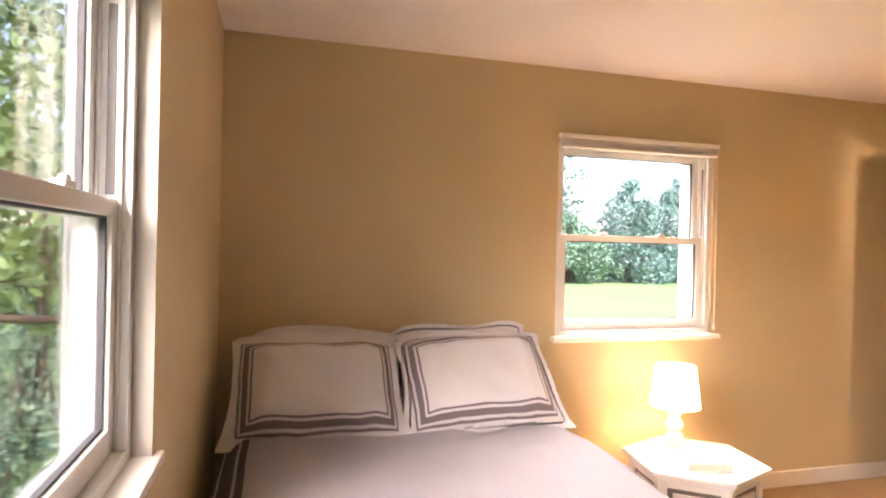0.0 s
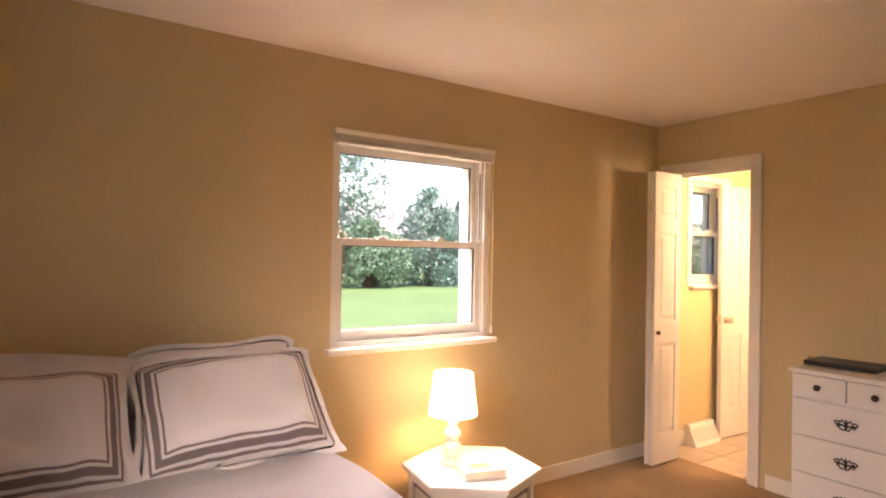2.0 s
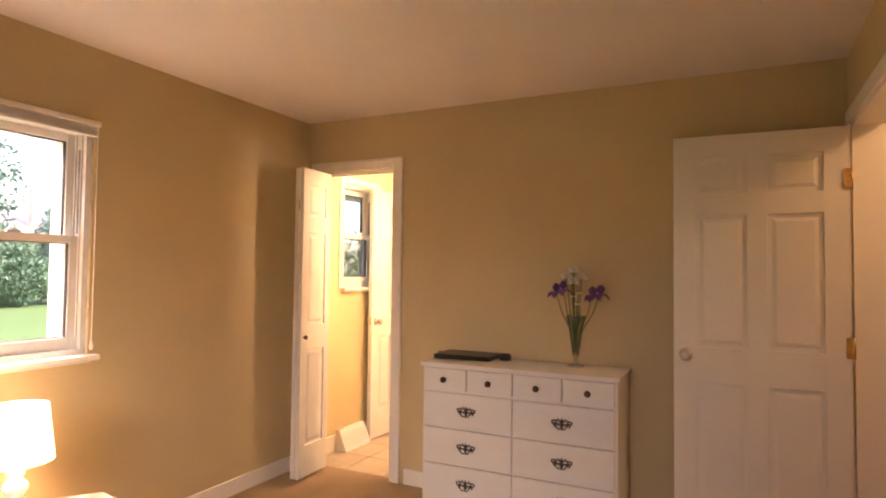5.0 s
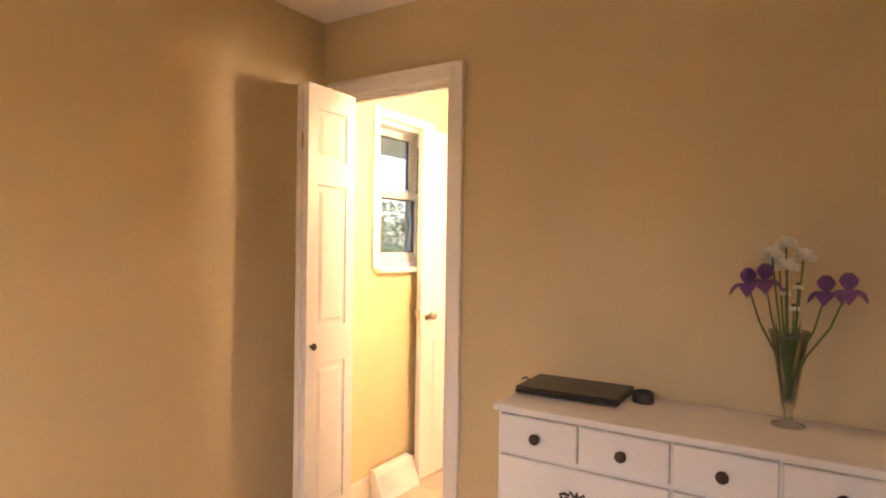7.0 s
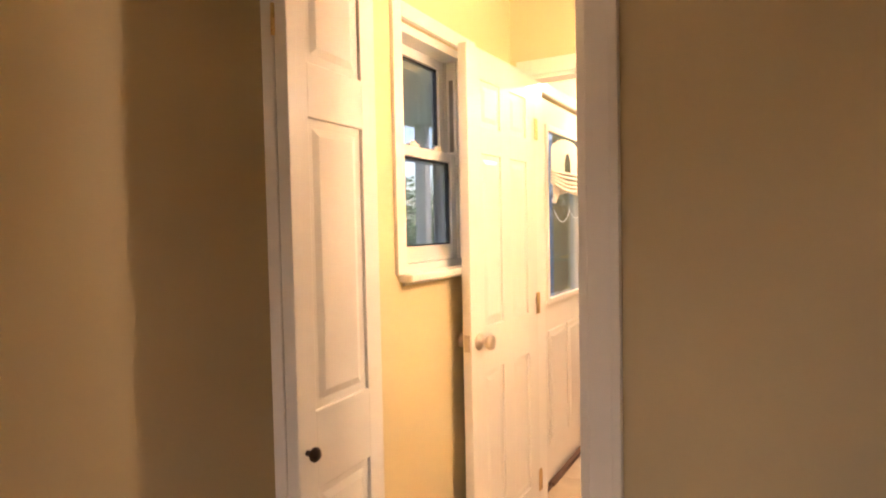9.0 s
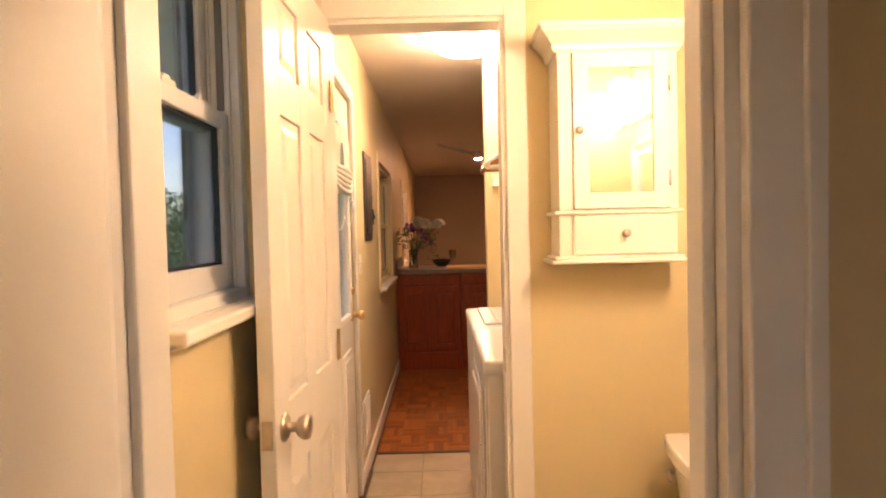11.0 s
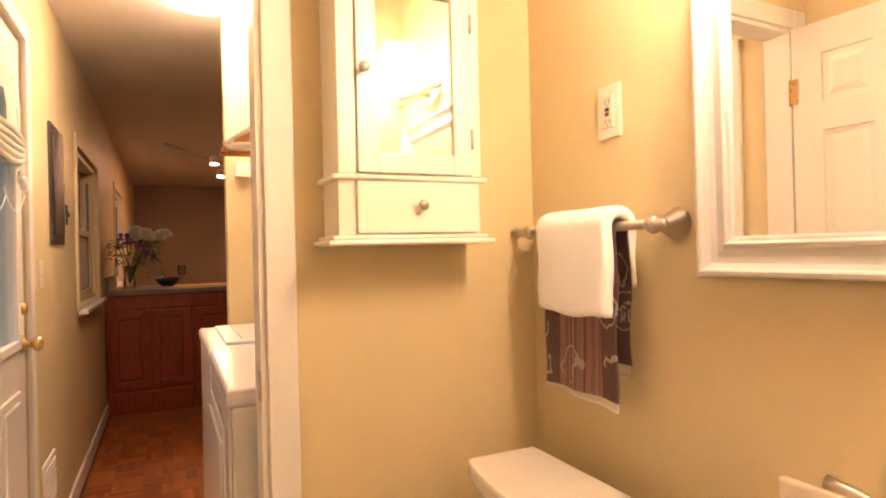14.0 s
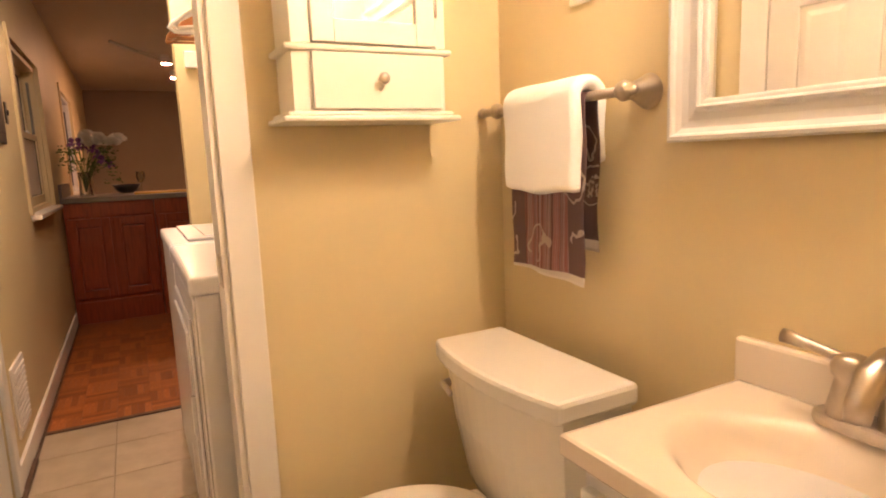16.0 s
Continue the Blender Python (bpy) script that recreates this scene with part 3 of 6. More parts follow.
# ---------------- windows ----------------
def sash_window(name, place, rz, w, h, label, rail=None, stool=True, horn=0.03, blind=False, depth=0.2, inset=0.0, proud=0.052):
    """A double-hung vinyl window; local x along the wall, y outwards, z up from the sill of the opening."""
    root = thing(name, place, label, "window", rz, "structure")
    rail = h * 0.49 if rail is None else rail
    fw, sw = 0.030, 0.042
    bm = bmesh.new()
    for a, b, z0, z1 in ((0, fw, 0, h), (w - fw, w, 0, h), (fw, w - fw, h - fw, h), (fw, w - fw, 0, 0.028)):
        bx(bm, a, b, 0.012, 0.125, z0, z1, b=0.002)
    # thin beads that split the two tracks
    for a, b in ((fw, fw + 0.010), (w - fw - 0.010, w - fw)):
        bx(bm, a, b, 0.030, 0.036, 0.028, h - fw, b=0.001)
        bx(bm, a, b, 0.074, 0.080, 0.028, h - fw, b=0.001)
    part("window_frame", bm, M_VINYL, root, local=True)
    bm = bmesh.new()
    for a, b, z0, z1 in ((0.0, 0.05, 0, h), (w - 0.05, w, 0, h), (0.05, w - 0.05, h - 0.05, h), (0.05, w - 0.05, -0.02, 0.03)):
        bx(bm, a, b, 0.1262, depth + 0.03, z0, z1, b=0.003)
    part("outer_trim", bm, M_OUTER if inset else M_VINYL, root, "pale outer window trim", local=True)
    for nm, y, z0, z1 in (("lower_sash", 0.038, 0.028, rail + 0.02), ("upper_sash", 0.082, rail - 0.02, h - fw)):
        x0, x1 = fw + 0.002, w - fw - 0.002
        bm = bmesh.new()
        bot = 0.055 if nm == "lower_sash" else 0.036
        for a, b, c, e in ((x0, x0 + sw, z0, z1), (x1 - sw, x1, z0, z1), (x0 + sw, x1 - sw, z0, z0 + bot), (x0 + sw, x1 - sw, z1 - 0.036, z1)):
            bx(bm, a, b, y, y + 0.033, c, e, b=0.003)
        sash = part(nm, bm, M_VINYL, root, local=True)
        gx0, gx1, gz0, gz1 = x0 + sw, x1 - sw, z0 + bot, z1 - 0.036
        bm = bmesh.new()
        for a, b, c, e in ((gx0, gx0 + 0.005, gz0, gz1), (gx1 - 0.005, gx1, gz0, gz1), (gx0, gx1, gz0, gz0 + 0.005), (gx0, gx1, gz1 - 0.005, gz1)):
            bx(bm, a, b, y + 0.010, y + 0.024, c, e)
        part("gasket", bm, M_GASKET, sash, "black glazing gasket", local=True)
        p = part("pane", box(gx0 + 0.002, gx1 - 0.002, y + 0.015, y + 0.019, gz0 + 0.002, gz1 - 0.002), M_PANE, sash, "clear window glass", local=True)
        p.visible_shadow = False
        if nm == "lower_sash":
            for fx in (0.3, 0.7):
                cx = x0 + (x1 - x0) * fx
                q = prism(bmesh.new(), [(cx - 0.03, y + 0.004), (cx + 0.03, y + 0.004), (cx + 0.022, y + 0.03), (cx - 0.022, y + 0.03)], z1, z1 + 0.012, b=0.003)
                bx(q, cx - 0.006, cx + 0.020, y + 0.010, y + 0.022, z1 + 0.011, z1 + 0.021, b=0.003)
                part("sash_lock", q, M_VINYL, sash, "white cam sash lock", local=True)
    for a, b in ((fw - 0.001, fw + 0.003), (w - fw - 0.003, w - fw + 0.001)):
        part("track", box(a, b, 0.046, 0.062, rail + 0.03, h - 0.10, b=0.001), M_SLOT, root, "dark balance slot", local=True)
    if stool:
        bm = box(-horn, w + horn, -proud - inset, -inset - 0.0005, -0.024, 0.002, b=0.006)
        bx(bm, 0.001, w - 0.001, -inset - 0.004, 0.014, -0.001, 0.0025)
        bx(bm, -horn * 0.4, w + horn * 0.4, -0.012 - inset, -inset - 0.0005, -0.036, -0.024, b=0.003)
        part("window_sill", bm, M_TRIM, root, "white painted window stool", local=True)
    if blind:
        bm = box(-0.006, w + 0.006, -0.042, -0.003, h + 0.004, h + 0.030, b=0.004)
        part("blind_headrail", bm, M_TRIM, root, "white metal blind headrail", local=True)
        bm = bmesh.new()
        for i in range(9):
            bx(bm, 0.004, w - 0.004, -0.036, -0.008, h - 0.030 + i * 0.0037, h - 0.0283 + i * 0.0037)
        bx(bm, 0.004, w - 0.004, -0.037, -0.007, h - 0.042, h - 0.032, b=0.003)
        part("blind_slats", bm, M_TRIM, root, "stack of raised white blind slats", local=True)
        bm = tube(bmesh.new(), [(w - 0.012, -0.045, h), (w - 0.012, -0.045, 0.06)], 0.0022, 6)
        lathe(bm, [(0, 0), (0.007, 0.003), (0.008, 0.02), (0.003, 0.045), (0, 0.046)], (w - 0.012, -0.045, 0.025), 10)
        part("blind_cord", bm, M_TRIM, root, "white cord with a tassel", local=True)
    return root


sash_window("window_1", (1.68, 0, 0.93), 0, 0.98, 1.045, "white vinyl double-hung bedroom window with a raised blind", rail=0.525, blind=True)
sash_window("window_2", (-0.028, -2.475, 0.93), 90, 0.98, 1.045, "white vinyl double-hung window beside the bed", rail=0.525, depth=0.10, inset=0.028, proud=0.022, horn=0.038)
sash_window("window_3", (4.62, 0, 1.2), 0, 0.47, 0.80, "narrow white double-hung bathroom window", rail=0.40, depth=0.10)
W4 = sash_window("window_4", (7.98, 0, 0.95), 0, 1.07, 0.91, "white double-hung kitchen window, tan reflection and shade painted on")
# opaque tan over the glass, painted in for the room's reflection
tan_reflection = cloth("tan_pane_reflection", (0.50, 0.38, 0.24), 300)
for _s in W4.children:
    for _p in _s.children:
        if _p.name.startswith("pane"):
            _p.data.materials[0] = tan_reflection
    # white vinyl recoloured cream to imitate dim warm light on the frame
    if _s.data.materials[0] is M_VINYL:
        _s.data.materials[0] = M_WALL_BATH
sash_window("window_5", (10.6, 0, 0.95), 0, 1.10, 0.95, "white double-hung dining room window")
for _a, _b, _z0, _z1 in ((7.92, 7.98, 0.95, 1.92), (9.05, 9.11, 0.95, 1.92), (7.98, 9.05, 1.86, 1.92), (10.54, 10.6, 0.95, 1.96), (11.7, 11.76, 0.95, 1.96), (10.6, 11.7, 1.9, 1.96),
                         (4.57, 4.62, 1.2, 2.05), (5.09, 5.14, 1.2, 2.05), (4.62, 5.09, 2.0, 2.05)):
    trim("trim", box(_a, _b, -0.014, 0.0, _z0, _z1, b=0.003), "painted wooden window casing", M_TRIM if _a < 6 else M_WALL_BATH)
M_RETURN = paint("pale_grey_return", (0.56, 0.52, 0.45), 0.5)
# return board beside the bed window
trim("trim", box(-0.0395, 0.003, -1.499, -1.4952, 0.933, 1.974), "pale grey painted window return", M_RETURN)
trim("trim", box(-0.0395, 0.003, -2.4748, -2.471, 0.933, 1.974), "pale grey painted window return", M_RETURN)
trim("trim", box(-0.03, 0.045, -2.49, -1.48, 1.976, 2.004, b=0.004), "white blind headrail over the bed window")


# ---------------- bedroom: bed ----------------
BANDS = [(0.056, 0.064), (0.073, 0.094), (0.103, 0.111)]
TAUPE = (0.22, 0.18, 0.185)
COTTON = (0.74, 0.71, 0.71)


def pillow_mesh(w, h, t, seed, flange=0.045):
    """A stuffed pillow in a flanged sham; x across, z up, y through it."""
    rnd = random.Random(seed)
    ph = [rnd.uniform(0, 6.28) for _ in range(6)]
    bm = bmesh.new()
    for side in (-1, 1):
        def fn(u, v):
            x, z = (u - 0.5) * w, (v - 0.5) * h
            dx = max(0.0, 0.5 * w - flange - abs(x)) / (0.5 * w)
            dz = max(0.0, 0.5 * h - flange - abs(z)) / (0.5 * h)
            bulge = (min(1, dx * 3.2) * min(1, dz * 3.2)) ** 0.55
            crease = 0.013 * math.sin(9 * x + 7 * z + ph[0]) * math.sin(11 * z - 4 * x + ph[1]) + 0.007 * math.sin(27 * x + ph[2] + 6 * z) * math.sin(17 * z + ph[3])
            crease += 0.010 * math.exp(-((x * 0.8 + z - 0.1 * math.sin(ph[2])) / 0.03) ** 2) * math.sin(6 * x + ph[0])
            eu, ev = (abs(u - 0.5) * 2) ** 6, (abs(v - 0.5) * 2) ** 6
            edge = 0.020 * math.sin(x * 13 + ph[4]) * ev + 0.016 * math.sin(z * 15 + ph[5]) * eu
            pull = (1 - 0.07 * math.sin(math.pi * v) * (abs(u - 0.5) * 2) ** 3) * (1 - 0.085 * (v - 0.35))
            slump = 0.055 * (abs(u - 0.5) * 2) ** 5 * v ** 3 + 0.012 * math.sin(x * 7 + ph[3]) * v ** 4
            zz = z * (1 - 0.06 * math.sin(math.pi * u) * (abs(v - 0.5) * 2) ** 3) - slump
            return Vector((x * pull, side * (0.003 + bulge * t / 2 + crease * bulge) + edge, zz))
        surface(bm, fn, 46, 32)
    bmesh.ops.remove_doubles(bm, verts=bm.verts, dist=0.0065)
    bmesh.ops.recalc_face_normals(bm, faces=bm.faces)
    return bm


def pillow(name, w, h, t, place, tilt, rz, roll, seed, label, material):
    ob = as_object(name, pillow_mesh(w, h, t, seed), material, True)
    ob.matrix_basis = pose(*place, tilt, roll, rz)
    return tagged(ob, label, "pillow", "pillows on the bed")


M_SHAM = stripe_border("striped_sham", 0.375, 0.27, BANDS, COTTON, TAUPE)
pillow("pillow", 0.73, 0.50, 0.16, (0.50, -0.155, 0.785), -24, 0, 1, 5, "white plain pillow against the wall", M_SHEET)
pillow("pillow", 0.73, 0.50, 0.16, (1.13, -0.155, 0.80), -24, 0, -1.5, 6, "white plain pillow against the wall", M_SHEET)
pillow("pillow", 0.75, 0.54, 0.20, (0.43, -0.345, 0.785), -42, 1, 1, 1, "white pillow in a sham with a taupe striped border", M_SHAM)
pillow("pillow", 0.75, 0.54, 0.20, (1.14, -0.345, 0.795), -42, -1, -2.5, 2, "white pillow in a sham with a taupe striped border", M_SHAM)

BED = thing("bed", (0.81, -1.08, 0.0), "double bed with a white duvet and taupe striped edge", "bed")
bm = box(0.10, 1.52, -2.06, -0.03, 0.10, 0.32, b=0.02)
part("box_spring", bm, M_SHEET, BED)
part("mattress", box(0.09, 1.53, -2.07, -0.03, 0.32, 0.555, b=0.05, seg=3), M_SHEET, BED)
for lx, ly in ((0.15, -0.1), (1.47, -0.1), (0.15, -2.0), (1.47, -2.0)):
    part("leg", box(lx - 0.03, lx + 0.03, ly - 0.03, ly + 0.03, 0.0, 0.10, b=0.004), M_THRESH, BED)


def duvet_point(u, v):
    x = 0.81 + (u - 0.5) * 2.10
    y = -0.42 - v * 1.98
    ax = abs(x - 0.81)
    half = 0.735
    z = 0.625 + 0.010 * math.sin(5 * x + 3 * y) * math.sin(4 * y + 1.3) + 0.005 * math.sin(17 * x - 9 * y) + 0.012 * math.cos(2.0 * x)
    for k, (fx, fy) in enumerate(((1.25, -0.75), (1.35, -0.95), (1.15, -1.15), (1.38, -1.40), (1.1, -0.60), (0.5, -1.2))):
        z += 0.009 * math.exp(-((y - fy - 0.22 * (x - fx) * (-1) ** k) / 0.022) ** 2 - ((x - fx) / 0.20) ** 2)
    over = max(0.0, ax - half + 0.09)
    if over > 0:
        s = min(1.0, over / 0.18)
        z -= 0.09 * s * s
        extra = max(0.0, over - 0.18)
        z -= extra
        x = 0.81 + math.copysign(half - 0.09 + min(over, 0.18) * 0.62 + 0.02 * math.sin(y * 11) * min(1, extra * 6), x - 0.81)
    foot = max(0.0, -y - 2.06)
    if foot > 0:
        z -= foot * 1.1
        y = -2.06 - min(foot, 0.07)
    return Vector((x, y, z))


def duvet_material():
    k = Nodes("white_duvet_with_band", 0.9)
    p = k.xyz()
    d = k.math("ADD", p[0], k.math("MULTIPLY", k.math("SUBTRACT", k.noise(5, 2), 0.5), 0.012))
    tot = None
    for a, b in ((-0.755, -0.735), (-0.727, -0.680), (-0.670, -0.645)):
        inn = k.math("MULTIPLY", k.math("GREATER_THAN", d, a), k.math("LESS_THAN", d, b))
        tot = inn if tot is None else k.math("MAXIMUM", tot, inn)
    k.colour(k.mix(tot, k.mix(k.math("MULTIPLY", k.noise(800, 2), 0.2), (0.78, 0.76, 0.80), (0.62, 0.60, 0.63)), TAUPE))
    k.bump(k.math("ADD", k.noise(700, 2), k.math("MULTIPLY", k.noise(7, 5), 6.0)), 0.35, 0.004)
    return k.m


part("duvet", surface(bmesh.new(), duvet_point, 90, 80, 0.02), duvet_material(), BED, "white cotton duvet with taupe bands along one side", smooth=True)

# ---------------- bedroom: nightstand, lamp, book ----------------
NS = (2.275, -0.37)
NZ = 0.372


def hexagon(r, turn=22):
    return [(NS[0] + r * math.cos(radians(turn + 60 * i)), NS[1] + r * math.sin(radians(turn + 60 * i))) for i in range(6)]


NSTAND = thing("nightstand", (NS[0], NS[1], 0), "low white hexagonal nightstand with framed panels", "nightstand")
part("tabletop", prism(bmesh.new(), hexagon(0.345), NZ - 0.026, NZ, b=0.006), M_FURN, NSTAND)
bm = prism(bmesh.new(), hexagon(0.325), NZ - 0.046, NZ - 0.026, b=0.004)
prism(bm, hexagon(0.315), 0.0, 0.05, b=0.006)
part("plinth", bm, M_FURN, NSTAND)
part("body", prism(bmesh.new(), hexagon(0.285), 0.05, NZ - 0.046), paint("grey_glaze", (0.20, 0.165, 0.14), 0.5, 0.2), NSTAND, "grey glazed ground behind the framed panels")
hx = hexagon(0.300)
for (xa, ya), (xb, yb) in zip(hx, hx[1:] + hx[:1]):
    q = bmesh.new()
    L = math.hypot(xb - xa, yb - ya)
    bx(q, 0.0, 0.035, -0.008, 0.010, 0.05, NZ - 0.046, b=0.003)
    bx(q, L - 0.035, L, -0.008, 0.010, 0.05, NZ - 0.046, b=0.003)
    bx(q, 0.035, L - 0.035, -0.004, 0.008, 0.05, 0.085, b=0.003)
    bx(q, 0.035, L - 0.035, -0.004, 0.008, NZ - 0.078, NZ - 0.046, b=0.003)
    bx(q, 0.06, L - 0.06, -0.001, 0.010, 0.105, NZ - 0.10, b=0.004)
    bmesh.ops.transform(q, matrix=pose(xa, ya, 0, 0, 0, math.degrees(math.atan2(yb - ya, xb - xa))), verts=q.verts)
    part("side_panel", q, M_FURN, NSTAND, "white framed panel with a moulded inset")

LAMP = thing("table_lamp", (2.21, -0.30, NZ), "lit white table lamp with a turned base", "lamp")
part("base", lathe(bmesh.new(), [(0, 0), (0.052, 0), (0.055, 0.008), (0.050, 0.018), (0.030, 0.026), (0.026, 0.040), (0.040, 0.055), (0.046, 0.078), (0.040, 0.100), (0.024, 0.112),
                                 (0.030, 0.120), (0.041, 0.140), (0.041, 0.156), (0.028, 0.174), (0.020, 0.182), (0.027, 0.192), (0.030, 0.206), (0.022, 0.222), (0.014, 0.230), (0.012, 0.27), (0, 0.27)],
                   (2.21, -0.30, NZ), 28), M_FURN, LAMP, "turned white lamp base")
part("shade", lathe(bmesh.new(), [(0.122, 0.242), (0.097, 0.446), (0.095, 0.446), (0.120, 0.242), (0.122, 0.242)], (2.21, -0.30, NZ), 40), M_SHADE, LAMP, "lit white fabric shade")
for k_ in range(3):
    a_ = k_ * 2.094
    part("shade_spoke", tube(bmesh.new(), [(2.21, -0.30, NZ + 0.42), (2.21 + 0.094 * math.cos(a_), -0.30 + 0.094 * math.sin(a_), NZ + 0.44)], 0.002, 6), M_BRASS, LAMP, "wire shade carrier")
part("socket", tube(bmesh.new(), [(2.21, -0.30, NZ + 0.27), (2.21, -0.30, NZ + 0.295)], 0.012, 10), M_BRASS, LAMP, "brass lamp socket")

BOOK = thing("book", (2.24, -0.495, NZ), "thick closed book with a pale printed cover", "book", -16)
part("pages", box(-0.098, 0.100, -0.062, 0.064, 0.004, 0.034), paint("page_edges", (0.72, 0.66, 0.54), 0.9, 0.1, 0.3), BOOK, local=True)
bm = box(-0.103, 0.104, -0.067, 0.068, 0.034, 0.038, b=0.001)
bx(bm, -0.103, 0.104, -0.067, 0.068, 0.0, 0.004, b=0.001)
bx(bm, -0.106, -0.101, -0.067, 0.068, 0.0, 0.038, b=0.002)
part("cover", bm, M_PAPER, BOOK, "pale cream book cover", local=True)
bm = box(-0.055, 0.045, -0.03, 0.035, 0.0382, 0.0388)
part("picture", bm, paint("grey_green_print", (0.30, 0.30, 0.20), 0.5, 0.5, 0.0), BOOK, "grey-green printed cover picture", local=True)

# ---------------- bedroom: chest of drawers ----------------
CH = thing("chest_of_drawers", (4.01, -1.645, 0), "white painted chest of drawers with dark pulls", "chest of drawers")
CX0, CX1, CY0, CY1, CZ = 3.835, 4.195, -2.18, -1.11, 0.833
bm = box(CX0 + 0.014, CX1, CY0 + 0.012, CY1 - 0.012, 0.075, CZ - 0.02)
bx(bm, CX0 + 0.03, CX1, CY0 + 0.02, CY1 - 0.02, 0.0, 0.076)
part("body", bm, M_FURN, CH)
part("top", box(CX0 - 0.008, CX1 + 0.004, CY0, CY1, CZ - 0.02, CZ, b=0.004), M_FURN, CH)
part("plinth", box(CX0 + 0.012, CX0 + 0.031, CY0 + 0.012, CY1 - 0.012, 0.0, 0.085, b=0.004), M_FURN, CH)


def bat_pull(parent, y, z, x):
    """A bat-wing drawer pull: a pierced plate with a hanging bail."""
    q = bmesh.new()

    def at(a, c, o=0.003):
        return (x - o, y - a, z + c)
    tube(q, [at(0, 0.030), at(0, 0.012), at(0, -0.012), at(0, -0.022)], [0.002, 0.007, 0.008, 0.003], 8)
    for s in (-1, 1):
        tube(q, [at(0, 0.010), at(s * 0.012, 0.016), at(s * 0.020, 0.026), at(s * 0.024, 0.014), at(s * 0.036, 0.017), at(s * 0.053, 0.014)], [0.005, 0.0045, 0.003, 0.004, 0.0045, 0.002], 7)
        tube(q, [at(s * 0.053, 0.014), at(s * 0.046, 0.002), at(s * 0.036, -0.003), at(s * 0.020, 0.0), at(0, -0.004)], [0.002, 0.0045, 0.005, 0.004, 0.005], 7)
        tube(q, [at(s * 0.036, 0.0), at(s * 0.040, -0.014), at(s * 0.028, -0.010)], [0.004, 0.003, 0.002], 6)
        lathe(q, [(0, 0), (0.007, 0.0), (0.005, 0.006), (0, 0.007)], (x - 0.002, y + s * 0.032, z + 0.003), 10, Matrix.Rotation(radians(-90), 4, "Y"))
    tube(q, [at(-0.032, 0.002), at(-0.030, -0.001, 0.016), at(-0.018, -0.020, 0.018), at(0.018, -0.020, 0.018), at(0.030, -0.001, 0.016), at(0.032, 0.002)], 0.0034, 8)
    return part("pull", q, M_PEWTER, parent, "dark bat-wing drawer pull")


def drawer(y0, y1, z0, z1, knob):
    dr = part("drawer", box(CX0 - 0.004, CX0 + 0.016, y0, y1, z0, z1, b=0.004), M_FURN, CH)
    yc, zc = (y0 + y1) / 2, (z0 + z1) / 2
    if knob:
        q = lathe(bmesh.new(), [(0, 0), (0.010, 0), (0.008, 0.010), (0.012, 0.014), (0.0165, 0.020), (0.015, 0.027), (0.006, 0.030), (0, 0.030)], (CX0 - 0.004, yc, zc), 18, Matrix.Rotation(radians(-90), 4, "Y"))
        part("knob", q, M_PEWTER, dr, "round dark bronze knob")
    else:
        bat_pull(dr, yc, zc, CX0 - 0.004)


ys = [CY0 + 0.020 + i * (CY1 - CY0 - 0.040) / 4 for i in range(5)]
for a, b in zip(ys, ys[1:]):
    drawer(a + 0.004, b - 0.004, 0.692, 0.806, True)
for a, b in ((ys[0], ys[2]), (ys[2], ys[4])):
    for z0 in (0.500, 0.308, 0.116):
        drawer(a + 0.004, b - 0.004, z0 - 0.006, z0 + 0.178, False)

LT = thing("laptop", (4.10, -1.28, CZ), "closed black laptop lying on the chest", "laptop", 2)
part("base", box(-0.115, 0.115, -0.172, 0.172, 0.003, 0.017, b=0.006), M_BLACK, LT, local=True)
part("lid", box(-0.114, 0.114, -0.171, 0.171, 0.018, 0.027, b=0.004), M_BLACK, LT, local=True)
part("cord", tube(bmesh.new(), [(0.05, 0.168, 0.012), (0.045, 0.188, 0.016), (0.055, 0.200, 0.022), (0.03, 0.206, 0.018)], 0.0035, 8), M_BLACK, LT, "short black cord", local=True)
bm = lathe(bmesh.new(), [(0, 0), (0.032, 0), (0.034, 0.004), (0.032, 0.030), (0.028, 0.036), (0.024, 0.034), (0.022, 0.028), (0, 0.027)], (4.12, -1.50, CZ), 22)
solid("small_pot", bm, M_BLACK, "small round black pot on the chest", "pot", base=(4.12, -1.50, CZ))


def flower_head(bm, c, r, n, seed, flat=0.5):
    """A round flower head of overlapping petals."""
    rnd = random.Random(seed)
    for i in range(n):
        a = rnd.uniform(0, 6.283)
        e = rnd.uniform(-0.2, 1.45)
        d = Vector((math.cos(a) * math.cos(e), math.sin(a) * math.cos(e), math.sin(e) * flat))
        s = d.orthogonal().normalized()
        l, w = r * rnd.uniform(0.75, 1.05), r * 0.24
        c0 = Vector(c)
        up = Vector((0, 0, r * 0.12))
        p = [c0 + d * l * 0.15, c0 + d * l * 0.6 + s * w + up, c0 + d * l, c0 + d * l * 0.6 - s * w + up]
        bm.faces.new([bm.verts.new(v) for v in p])
    return bm


